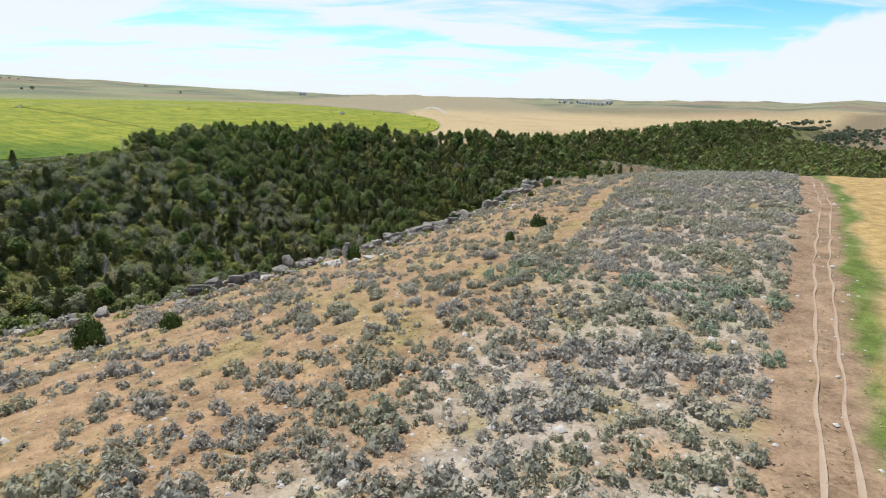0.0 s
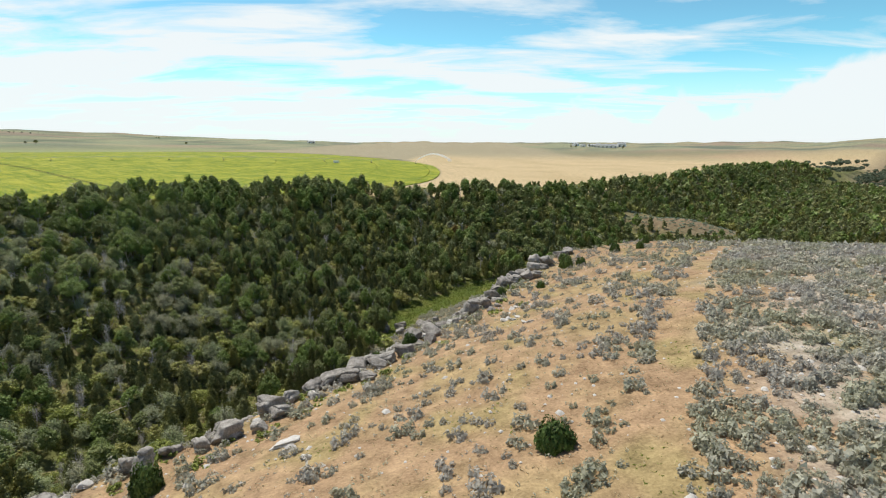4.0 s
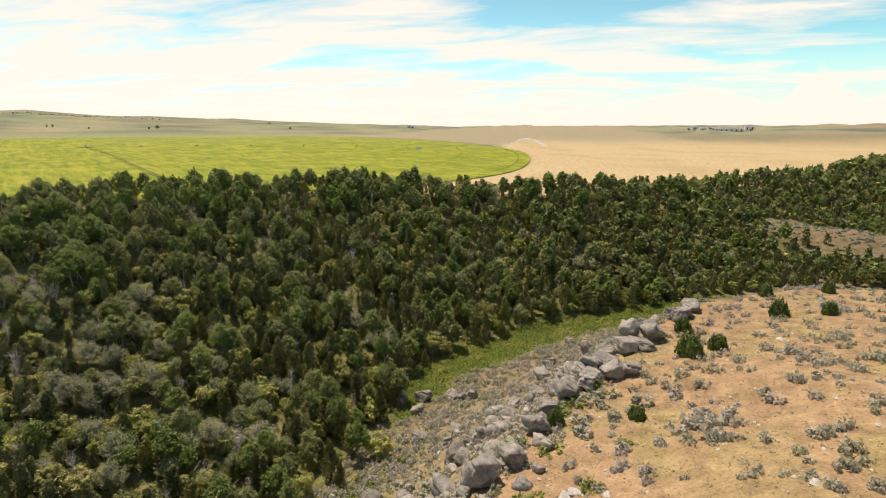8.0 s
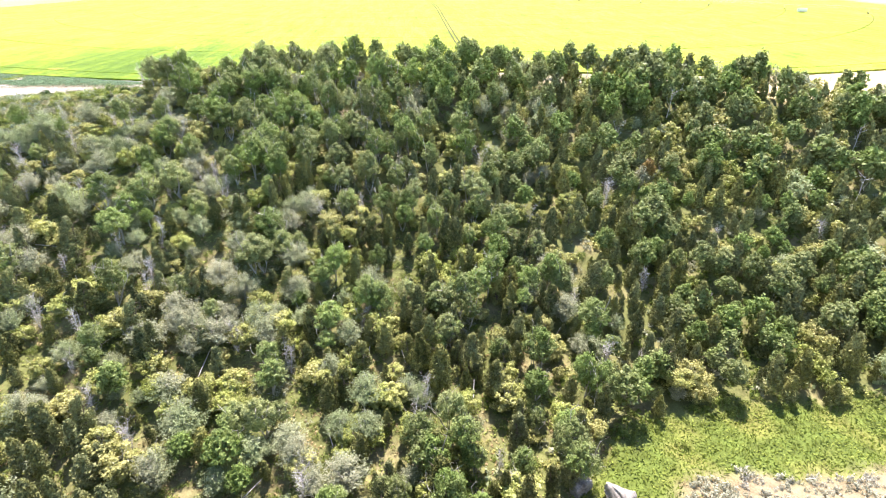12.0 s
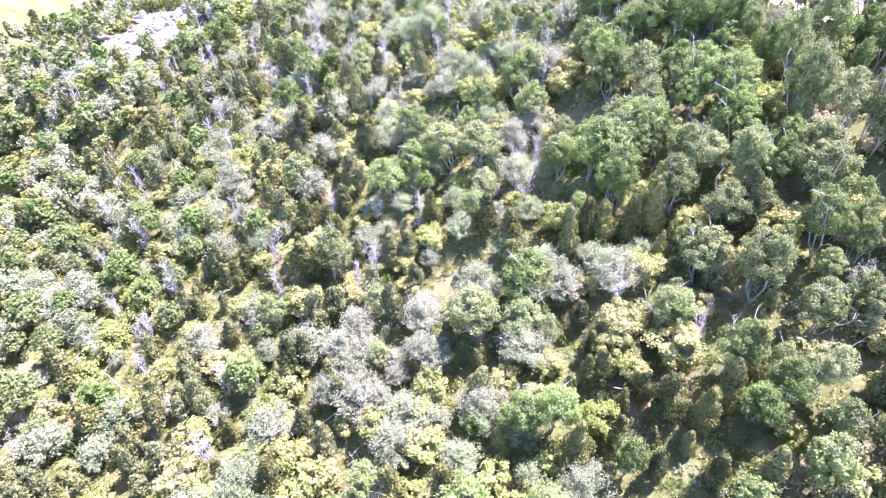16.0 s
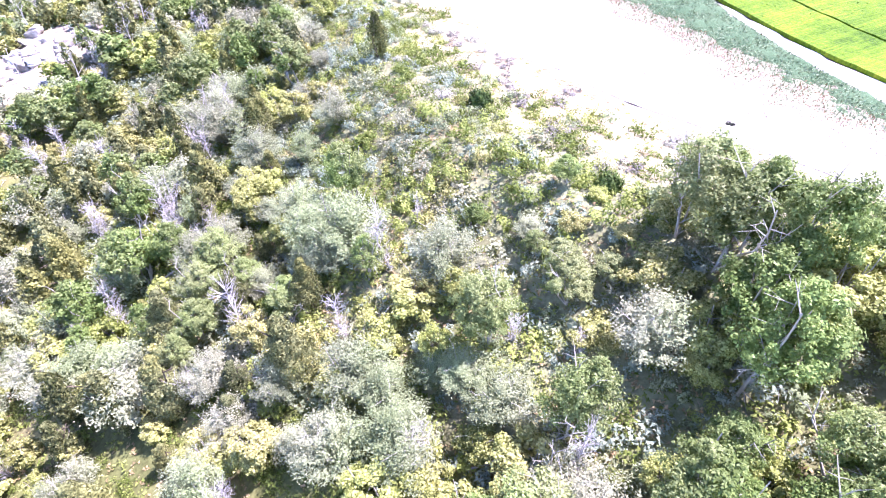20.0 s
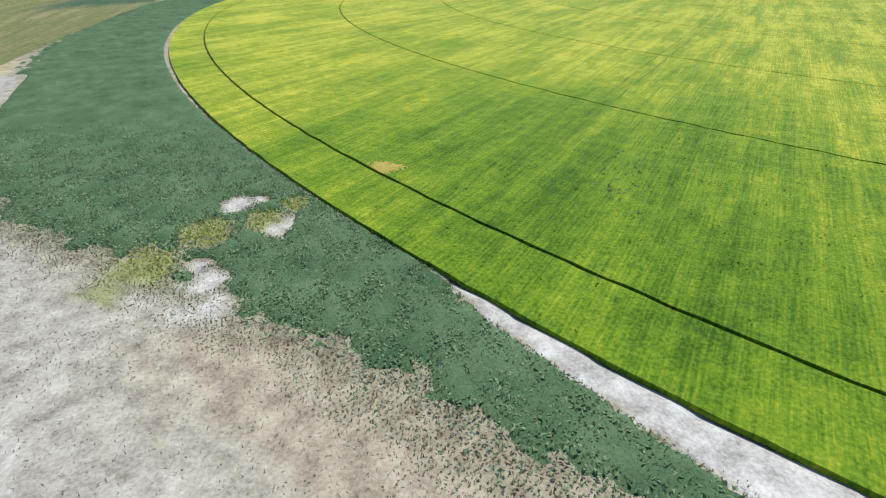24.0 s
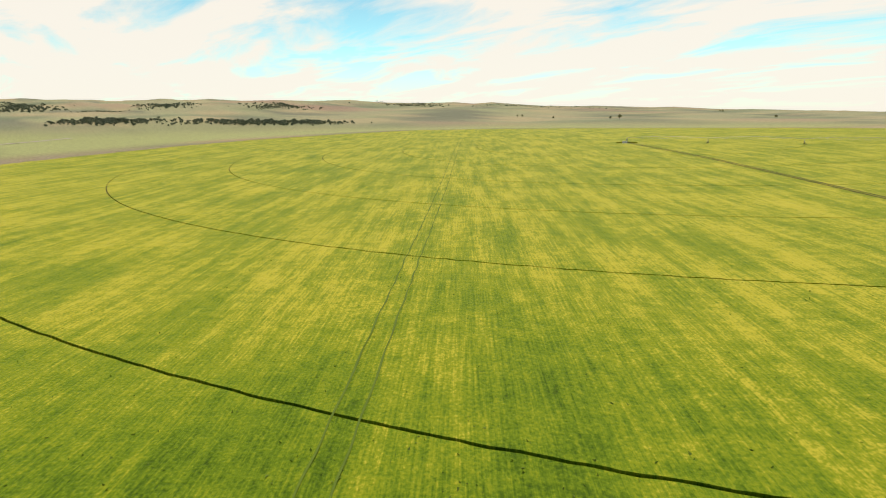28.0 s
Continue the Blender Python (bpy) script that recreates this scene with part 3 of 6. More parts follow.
GREEN_BAND = [(10, 70.5, 0), (16, 65.6, 0), (22, 61, 0), (31, 57, 0), (37, 53, 0)]


# thin and bare spots of the corner crop: place, half size, share of bareness
BARE_SPOTS = ((-218.6, 195.2, 3.0, 1.0), (-220, 198, 1.6, 1.0), (-211.2, 200.8, 2.4, 1.0), (-213.5, 202, 1.4, 1.0), (-204, 194.2, 1.9, 1.0), (-200.5, 196, 2.7, 1.0), (-196, 197.5, 2.8, 0.8))
WEEDY_SPOTS = ((-211, 193.5, 4.0), (-213.5, 199.5, 3.2), (-218, 202.3, 2.4), (-204, 189, 4.5), (-199, 187, 3.0))


def dark_crop_cover(x, y):
    """How thick the blue-green crop stands outside the circle, 0 to 1."""
    rp = np.hypot(x - PIVOT[0], y - PIVOT[1])
    gap = np.interp(x, [-470, -440, -331, -262, -250, -200, -192, -182, -163], [0.2, 0.7, 1.3, 0.4, 0, 0, 2.0, 3.2, 6.5])
    dr, sr, _ = along(ROAD, x, y)
    outer = np.interp(x, [-230, -215, -205, -199, -190, -187, -169, -156], [487, 482, 474, 471, 466.5, 464.5, 462, 464])
    k = smooth(448.5 + gap - 0.5, 448.5 + gap + 0.5, rp) * (1 - smooth(outer - 8, outer + 7, rp + 1.6 * waves(x, y, 9, 71) + 0.8 * waves(x, y, 3, 77)))
    k = k * (1 - smooth(-157, -150, x)) * smooth(3, 6, sr * dr)
    for bx, by, br, bare in BARE_SPOTS:
        k = k * (1 - bare * (1 - smooth(br * 0.4, br * 1.2, np.hypot(x - bx, (y - by) * 1.25) + 0.45 * waves(x, y, 2.6, 72))))
    return k


def weedy(x, y):
    k = np.zeros(np.shape(x))
    for bx, by, br in WEEDY_SPOTS:
        k = np.maximum(k, 1 - smooth(br * 0.5, br * 1.2, np.hypot(x - bx, (y - by) * 1.2) + 0.6 * waves(x, y, 4, 78)))
    return k


def sides(x, y):
    """Which part of the plan a place lies in, with the distances that shape it."""
    x, y = np.asarray(x, float), np.asarray(y, float)
    dc, sc, _ = along(CANYON, x, y)
    ds, ss, _ = along(RIM_RIDGE, x, y)
    dn, sn, _ = along(RIM_FIELD, x, y)
    return dict(dc=dc, ds=ds, dn=dn, ridge=ss < 0, field=(ss >= 0) & (sn > 0), canyon=(ss >= 0) & (sn <= 0), south=sc < 0,
                tr=dc / (dc + ds + 1e-6), tn=dc / (dc + dn + 1e-6))


MEADOW = [(-10, 219, 0), (-7, 243, 0), (3, 257, 0), (16, 271, 0), (30, 284, 0), (58, 302, 0)]


def meadow(x, y):
    """1 in the grassy canyon bottom, 0 outside it."""
    d, _, _ = along(MEADOW, x, y)
    half = np.interp(y, [219, 236, 262, 290, 304], [0.5, 4.6, 6.8, 7.0, 5.0])
    return 1 - smooth(-1.5, 2.0, d - half + 1.3 * waves(x, y, 11, 21) + 0.6 * waves(x, y, 4, 22))


def outcrop(x, y):
    """1 on the bare rocky shoulder in the wood, 0 outside it."""
    return (1 - smooth(0.6, 1.15, np.hypot((x + 150) / 21, (y - 108) / 17) + 0.12 * waves(x, y, 9, 23))) * (1 - 0.9 * smooth(116, 128, y))


def right_of_track(x, y):
    d, s, _ = along(TRACK, x, y)
    return -s * d


def right_of_way(x, y):
    d, s, _ = along(BARE_WAY, x, y)
    return -s * d


def zone_colours(x, y):
    p = sides(x, y)
    w1, w2, w3 = waves(x, y, 9, 31), waves(x, y, 26, 32), waves(x, y, 240, 33)

    def lay(c, over, k):
        return c * (1 - k[:, None]) + np.array(over) * k[:, None]

    c = np.ones((len(x), 3)) * (0.27, 0.235, 0.14)
    c = lay(c, (0.18, 0.195, 0.11), smooth(-0.1, 0.7, w3))
    c = lay(c, (0.36, 0.245, 0.16), smooth(0.2, 0.9, waves(x, y, 430, 34)))
    rp = np.hypot(x - PIVOT[0], y - PIVOT[1])
    out = smooth(1100, 1700, np.hypot(x, y - 200))
    mid = smooth(470, 560, rp) * (1 - smooth(-560, -420, x)) * (1 - out)
    c = lay(c, (0.34, 0.38, 0.16), mid)
    c = lay(c, (0.33, 0.335, 0.20), out)
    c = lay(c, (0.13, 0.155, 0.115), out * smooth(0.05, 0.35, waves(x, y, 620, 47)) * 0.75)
    c = lay(c, (0.32, 0.35, 0.19), out * (1 - smooth(-500, -100, x)) * smooth(0.15, 0.6, waves(x, y * 1.6, 420, 37)) * 0.8)
    c = lay(c, (0.44, 0.37, 0.22), out * smooth(0.25, 0.6, waves(x, y * 1.8, 520, 38)) * 0.8)
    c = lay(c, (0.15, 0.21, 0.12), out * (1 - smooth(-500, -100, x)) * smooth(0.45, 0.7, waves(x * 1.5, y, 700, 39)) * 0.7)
    c = lay(c, (0.42, 0.27, 0.20), out * smooth(0.5, 0.8, waves(x * 0.8, y, 800, 46)) * 0.6)
    # ridge: dry grass, stony ground, faint green
    r = np.where(p["ridge"], 1.0, 0.0)
    c = lay(c, (0.445, 0.295, 0.170), r)
    c = lay(c, (0.40, 0.335, 0.14), r * smooth(0.1, 0.8, w2) * 0.35)
    c = lay(c, (0.52, 0.475, 0.41), r * smooth(2, 14, right_of_way(x, y) + 5 * w2) * smooth(-0.9, 0.3, w1) * 0.72)
    c = lay(c, (0.30, 0.31, 0.085), r * smooth(0.3, 0.95, waves(x, y, 15, 35)) * 0.32)
    c = lay(c, (0.34, 0.32, 0.12), r * smooth(0.3, 0.9, waves(x, y, 6, 48)) * 0.16)
    rt = right_of_track(x, y)
    c = lay(c, (0.40, 0.275, 0.175), r * smooth(-5.2, -3.6, rt + 0.8 * w1) * (1 - smooth(2.0, 3.6, rt + 0.3 * w1)))
    c = lay(c, (0.17, 0.23, 0.05), r * smooth(1.8, 2.6, rt + 0.5 * w1) * (1 - smooth(4.0, 6.0, rt + 1.2 * w2)))
    c = lay(c, (0.56, 0.39, 0.16), r * smooth(4.0, 6.0, rt + 1.2 * w2))
    # canyon: undergrowth, dry slope under the rim, meadow
    k = np.where(p["canyon"], 1.0, 0.0)
    c = lay(c, (0.17, 0.18, 0.06), k)
    c = lay(c, (0.27, 0.235, 0.11), k * smooth(0.0, 0.8, w1))
    c = lay(c, (0.36, 0.28, 0.16), k * np.where(p["south"], smooth(0.42, 0.6, p["tr"] + 0.07 * w1), 0) * smooth(-75, -40, x))
    c = lay(c, (0.27, 0.27, 0.14), k * np.where(p["south"], 0, smooth(0.78, 0.92, p["tn"] + 0.05 * w1)) * (1 - smooth(215, 235, y)) * smooth(-172, -155, x))
    c = lay(c, (0.30, 0.238, 0.145), k * np.where(p["south"], smooth(0.05, 0.20, p["tr"] + 0.05 * w1), 0) * smooth(-22, -8, x + 6 * w2) * smooth(190, 203, y))
    c = lay(c, (0.135, 0.178, 0.035), k * meadow(x, y))
    c = lay(c, (0.27, 0.26, 0.070), k * meadow(x, y) * smooth(-0.1, 0.7, w1) * 0.7)
    c = lay(c, (0.40, 0.33, 0.25), k * smooth(0.25, 0.6, outcrop(x, y)))
    c = lay(c, (0.27, 0.20, 0.12), np.exp(-(((x - 142) / 30) ** 2 + ((y - 385) / 22) ** 2) ** 2))
    # field margin: grass, road, pale stubble, crop soil
    f = np.where(p["field"], 1.0, 0.0)
    rp = np.hypot(x - PIVOT[0], y - PIVOT[1])
    near = 1 - smooth(330, 420, np.abs(x + 100))
    c = lay(c, (0.42, 0.36, 0.23), f * near * (1 - smooth(0.5, 1.0, (rp < 470) * 1.0)))
    dr, sr, _ = along(ROAD, x, y)
    inland = sr * dr
    away = inland + 2.0 * w1 + np.interp(x, [-170, -140], [0, 5])
    c = lay(c, (0.27, 0.27, 0.15), f * near * (1 - smooth(-12, -8, away)) * smooth(-260, -220, x) * (1 - smooth(240, 262, y)))
    c = lay(c, (0.43, 0.36, 0.25), f * smooth(-6.5, -4.0, inland + 1.2 * w1) * near * smooth(-220, -190, x) * (1 - smooth(240, 262, y)))
    c = lay(c, (0.41, 0.375, 0.335), f * smooth(-3.0, -2.2, inland + 0.3 * w1) * near * (1 - smooth(285, 320, y)))
    c = lay(c, (0.37, 0.335, 0.305), f * (1 - smooth(2.0, 2.6, dr)) * (1 - smooth(285, 320, y)))
    c = lay(c, (0.345, 0.295, 0.235), f * smooth(3.0, 7.0, inland) * near * (1 - smooth(285, 320, y)) * 0.3)
    c = lay(c, (0.36, 0.285, 0.185), f * smooth(9.0, 17.0, inland + 2.5 * w2) * near * (1 - smooth(285, 320, y)) * 0.5)
    for at_in, half, strong in ((5.2, 0.8, 0.8), (8.6, 0.7, 0.55), (11.5, 1.0, 0.4), (15.0, 0.9, 0.3)):
        c = lay(c, (0.47, 0.43, 0.385), f * np.exp(-((inland - at_in - 0.9 * w2 - 0.5 * w1) / half) ** 2) * near * (1 - smooth(285, 320, y)) * strong)
    c = lay(c, (0.66, 0.505, 0.285), f * smooth(447, 451, rp) * smooth(-75, -50, x) * (1 - smooth(900, 1500, y)))
    c = lay(c, (0.55, 0.42, 0.225), f * smooth(462, 475, rp) * smooth(-75, -50, x) * smooth(0.1, 0.7, waves(x, y, 120, 36)) * (1 - smooth(900, 1500, y)) * 0.7)
    thin = dark_crop_cover(x, y)
    c = lay(c, (0.29, 0.25, 0.18), f * smooth(0.0, 0.6, thin) * 0.6)
    c = lay(c, (0.50, 0.47, 0.44), f * smooth(449, 451, rp) * (1 - smooth(469, 475, rp)) * (1 - smooth(-196, -191, x)) * smooth(-240, -230, x) * (1 - smooth(0.1, 0.6, thin)))
    c = lay(c, (0.26, 0.27, 0.10), f * weedy(x, y) * (thin > 0.15) * 0.8)
    c = lay(c, (0.50, 0.47, 0.45), f * smooth(447.5, 448, rp) * (1 - smooth(453, 457, rp)) * (1 - smooth(0.1, 0.4, thin)) * smooth(-206, -200, x) * (1 - smooth(-150, -140, x)))
    west = (1 - smooth(-610, -590, x)) * smooth(-915, -895, x + 0.55 * y) * smooth(449, 452, rp) * smooth(-40, 0, y) * (1 - smooth(150, 220, y))
    c = lay(c, (0.055, 0.100, 0.050), west)
    c = lay(c, (0.20, 0.22, 0.03), (1 - smooth(446.5, 447.5, rp)))
    return c


def spread_axis(lo, hi, step, ends, growth=1.075):
    core = list(np.arange(lo, hi + step, step))
    for end in ends:
        v, s = (core[0], -step) if end < lo else (core[-1], step)
        while (v > end) if s < 0 else (v < end):
            s *= growth
            v += s
            core.insert(0, v) if s < 0 else core.append(v)
    return np.array(core)


gx = spread_axis(-265, 125, 1.6, (-4900, 4900))
gy = spread_axis(-20, 330, 1.6, (-3500, 4900))
mx, my = np.meshgrid(gx, gy)
fx, fy = mx.ravel(), my.ravel()
fz = ground_height(fx, fy) + 0.10 * waves(fx, fy, 3.1, 41) * (np.hypot(fx - PIVOT[0], fy - PIVOT[1]) > 452) * smooth(2.5, 5.0, along(ROAD, fx, fy)[0])
fz = fz - 0.35 * (np.hypot(fx - PIVOT[0], fy - PIVOT[1]) < 448)
nx, ny = len(gx), len(gy)
at = (np.arange(ny - 1)[:, None] * nx + np.arange(nx - 1)[None]).ravel()
ground_mesh = mesh_of("ground", np.stack([fx, fy, fz], -1), np.stack([at, at + 1, at + nx + 1, at + nx], -1), GROUND)
ground_mesh.polygons.foreach_set("use_smooth", [True] * len(ground_mesh.polygons))
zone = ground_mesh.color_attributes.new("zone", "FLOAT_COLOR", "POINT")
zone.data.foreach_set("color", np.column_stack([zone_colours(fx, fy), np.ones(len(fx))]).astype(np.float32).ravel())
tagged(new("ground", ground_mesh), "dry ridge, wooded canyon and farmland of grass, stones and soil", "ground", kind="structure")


def ribbon(name, line, offset, width, lift, mat, wobble=0.0):
    """A strip draped on the ground beside a line of the plan."""
    pts = np.array(line, float)[:, :2]
    seg = np.linalg.norm(np.diff(pts, axis=0), axis=1)
    s = np.arange(0, seg.sum(), 1.2)
    cum = np.r_[0, seg.cumsum()]
    x, y = np.interp(s, cum, pts[:, 0]), np.interp(s, cum, pts[:, 1])
    for _ in range(6):
        x[1:-1], y[1:-1] = (x[:-2] + x[1:-1] + x[2:]) / 3, (y[:-2] + y[1:-1] + y[2:]) / 3
    t = unit(np.column_stack([np.gradient(x), np.gradient(y)]))
    rows = []
    for e in (-0.5, 0.0, 0.5):
        o = offset + width * e * (1 + wobble * waves(s + 40 * e, s * 0, 9, 51)) + 0.12 * waves(s, s * 0, 13, 52)
        px, py = x - t[:, 1] * o, y + t[:, 0] * o
        rows.append(np.stack([px, py, ground_height(px, py) + lift - 0.03 * (e == 0)], -1))
    v = np.concatenate(rows)
    n = len(s)
    a = np.arange(n - 1)
    f = np.concatenate([np.stack([a + k * n, a + 1 + k * n, a + 1 + (k + 1) * n, a + (k + 1) * n], -1) for k in (0, 1)])
    return mesh_of(name, v, f, mat)


DUST = material("pale_dust", (0.40, 0.29, 0.20), (0.54, 0.43, 0.33), 2.0, 0.4, 0.95, 0.3)
ROAD_DUST = material("road_dust", (0.31, 0.285, 0.26), (0.40, 0.37, 0.34), 3.0, 0.3, 0.95, 0.4)
track = tagged(new("track"), "two worn wheel ruts of pale dust along the stubble", "dirt track", kind="structure")
for o in (-0.85, 0.85):
    part("rut", ribbon("rut", TRACK, o, 0.26, 0.10, DUST, 0.8), track)
road = tagged(new("road"), "pale farm road of packed dust with faint wheel lines", "dirt road", kind="structure")
part("roadbed", ribbon("roadbed", ROAD, 0.0, 4.0, 0.05, ROAD_DUST, 0.24), road)
far_road = tagged(new("far_road"), "pale dusty road between two green fields", "dirt road", kind="structure")
part("roadbed", ribbon("roadbed", [(-760, -150, 0), (-805, -95, 0), (-850, -58, 0), (-900, -26, 0), (-945, 20, 0), (-1000, 95, 0), (-1062, 178, 0), (-1171, 274, 0)], 0.0, 7.0, 0.4, ROAD_DUST, 0.05), far_road)
RUT_MAT = material("wheel_line", (0.32, 0.295, 0.27), (0.40, 0.37, 0.34), 1.5, 0.3, 0.95, 0.3)
for o in (-1.1,):
    part("wheel_line", ribbon("wheel_line", ROAD, o, 0.05, 0.06, RUT_MAT, 0.9), road)


# ---- crops ----
def ring(name, r0, r1, step_r, step_a, lift, mat, a0=0.0, a1=2 * math.pi, rough=0.05, skirt=0.55):
    """A ring of standing crop about the pivot, with its cut edges."""
    rad = np.linspace(r0, r1, max(2, int((r1 - r0) / step_r) + 1))
    ang = np.linspace(a0, a1, int((a1 - a0) / step_a) + 1)
    rr, aa = np.meshgrid(np.r_[rad[0], rad[0], rad, rad[-1], rad[-1]], ang)
    edge = np.zeros(rr.shape[1])
    edge[[0, -1]] = skirt
    jag = 0.07 * waves(aa * 400, aa * 0, 4.5, 61)
    jag[:, 3:-3] = 0
    x, y = PIVOT[0] + (rr + jag) * np.cos(aa), PIVOT[1] + (rr + jag) * np.sin(aa)
    z = ground_height(x, y) + lift - edge[None] + rough * waves(x, y, 2.3, 62) + rough * waves(x, y, 7, 63)
    k = rr.shape[1]
    cols = np.array([c for c in range(k - 1) if c not in (1, k - 3)])
    a = (np.arange(len(ang) - 1)[:, None] * k + cols[None]).ravel()
    m = mesh_of(name, np.stack([x.ravel(), y.ravel(), z.ravel()], -1), np.stack([a, a + k, a + k + 1, a + 1], -1), mat)
    m.polygons.foreach_set("use_smooth", [True] * len(m.polygons))
    return m


crop = tagged(new("crop_circle"), "round field of ripening lime-yellow grain with wheel ruts", "crop field", kind="structure")
NEAR = (radians(-78), radians(-28))
bounds = [R_CROP] + [r for rut in R_RUTS for r in (rut + (0.27 if rut > 430 else 0.24), rut - (0.27 if rut > 430 else 0.24))] + [8.0]
for outer, inner in zip(bounds[0::2], bounds[1::2]):
    part("crop_ring", ring("crop_ring", inner, outer, 1.9, radians(0.2), 0.5, LIME, *NEAR), crop)
    part("crop_ring", ring("crop_ring", inner, outer, 8, radians(1.0), 0.5, LIME, NEAR[1], NEAR[0] + 2 * math.pi), crop)
for rut in R_RUTS:
    part("rut", ring("rut", rut - 0.4, rut + 0.4, 0.4, radians(0.25), 0.0, SOIL, rough=0.02, skirt=0.1), crop)

# the lodged, straw-coloured spot beside the outer rut
rs = np.random.RandomState(70)
n = 1700
sy = rs.uniform(0, 1, n) ** 0.75
sx = rs.normal(0, 0.6, n) + rs.normal(0, 1.2, n) * sy
out = sy * 4.4 + rs.normal(0, 0.25, n)
px, py = -225.9 - 0.84 * out - 0.50 * sx, 212.7 + 0.50 * out - 0.84 * sx
ok = np.hypot(px - PIVOT[0], py - PIVOT[1]) < R_RUTS[0] - 0.3
px, py = px[ok], py[ok]
v, f = kites(on_ground(px, py, 0.56 + 0.05 * waves(px, py, 2.3, 62)), rs.uniform(0.2, 0.5, len(px)), rs, np.column_stack([rs.normal(0, 2, (len(px), 2)), np.full(len(px), 0.1)]), 0.5, np.array([0, 0, 3.0]))
FLAT = material("flattened_straw", (0.34, 0.29, 0.04), (0.54, 0.42, 0.11), 1.5, 0, 0.8, 0.3, 0.2)
tagged(new("flattened_grain", mesh_of("flattened_grain", v, f, FLAT)), "patch of flattened straw-coloured grain beside a wheel rut", "grain", kind="stuff")

step = 0.75
bx, by = np.meshgrid(np.arange(-620, -150, step), np.arange(60, 245, step))
cover = dark_crop_cover(bx.ravel(), by.ravel()).reshape(bx.shape) - weedy(bx, by)
full = 0.84 + 0.10 * waves(bx, by, 2.6, 79)
height = np.where(cover > full, 0.12 + 0.3 * smooth(0.78, 1.0, cover), -0.1)
bz = ground_height(bx, by) + height + (0.14 * waves(bx, by, 1.9, 73) + 0.12 * waves(bx, by, 6, 74)) * (height > 0)
k = bx.shape[1]
a = (np.arange(bx.shape[0] - 1)[:, None] * k + np.arange(k - 1)[None])
thick = (cover > full)
use = (thick[:-1, :-1] | thick[1:, :-1] | thick[:-1, 1:] | thick[1:, 1:])
a = a[use]
vs = np.stack([bx.ravel(), by.ravel(), bz.ravel()], -1)
keep, where = np.unique(np.stack([a, a + 1, a + k + 1, a + k], -1), return_inverse=True)
tagged(new("corner_crop", mesh_of("corner_crop", vs[keep], where.reshape(-1, 4), DARK_CROP)), "dark blue-green crop outside the round field", "crop field", kind="structure")


def drilled(x, y, gap):
    """Pull scattered places on to drilled rows."""
    u = np.round((x * 0.8 + y * 0.6) / gap) * gap
    return x + (u - (x * 0.8 + y * 0.6)) * 0.8, y + (u - (x * 0.8 + y * 0.6)) * 0.6


# single plants of that crop, in drilled rows, thinning out to dry ones and weeds
x, y, rs = scattered(-262, 150, -148, 242, 0.25, 75)
x, y = drilled(x, y, 0.5)
x, y = x + rs.normal(0, 0.10, len(x)), y + rs.normal(0, 0.10, len(x))
cov, weed = dark_crop_cover(x, y), weedy(x, y)
u = rs.uniform(size=len(x))
solid = cov > 0.84
grow = cov * np.clip(0.75 + 0.5 * waves(x, y, 2.2, 80), 0.2, 1)
green = (u < smooth(-262, -222, x) * np.where(solid, 0.8, np.minimum(1, grow * 1.4))) & (weed < 0.6) & (cov > 0.10)
dry = (~green) & (rs.uniform(size=len(x)) < 0.75 * smooth(0.0, 0.3, cov) * (1 - smooth(0.6, 0.95, cov))) & (weed < 0.5)
yellow = (rs.uniform(size=len(x)) < weed * 0.8) & (cov > 0.1)
for name, mat, m, text in (("crop_plants", TUFT, green, "dark green crop plants in rows on pale soil"),
                           ("dry_crop_plants", DRY_TUFT, dry, "stunted brown crop plants where the soil is poor"),
                           ("crop_weeds", FRESH, yellow, "yellow-green weeds in a thin spot of the crop")):
    n = int(m.sum())
    lean = np.column_stack([rs.normal(0, 0.25, (n, 2)), np.ones(n)])
    v, f = kites(on_ground(x[m], y[m], 0.07 + 0.37 * cov[m] ** 2), rs.uniform(0.7, 1.3, n) * (0.16 + 0.22 * cov[m]), rs, lean, 0.5, np.column_stack([rs.normal(0, 0.9, (n, 2)), np.full(n, 0.8)]))
    tagged(new(name, mesh_of(name, v, f, mat)), text, "crop", kind="stuff")
# stubble on the pale ground
x, y, rs = scattered(-240, 150, -128, 262, 0.27, 76)
x, y = drilled(x, y, 0.7)
x, y = x + rs.normal(0, 0.12, len(x)), y + rs.normal(0, 0.12, len(x))
d, s, _ = along(ROAD, x, y)
rp = np.hypot(x - PIVOT[0], y - PIVOT[1])
pick = (s * d > 3.2) & (rp > 452) & (rs.uniform(size=len(x)) < 0.24 + 0.10 * waves(x, y, 12, 89)) & (dark_crop_cover(x, y) < 0.4)
x, y = x[pick], y[pick]
v, f = kites(on_ground(x, y, 0.10), rs.uniform(0.12, 0.30, len(x)), rs, np.column_stack([rs.normal(0, 0.4, (len(x), 2)), np.ones(len(x))]), 0.35)
STUBBLE = material("grey_stubble", (0.30, 0.265, 0.23), (0.52, 0.47, 0.41), 2.0, 0, 0.85, 0.4, 0.4, 0.2)
tagged(new("stubble", mesh_of("stubble", v, f, STUBBLE)), "short greyish stubble on pale dusty soil", "stubble", kind="stuff")

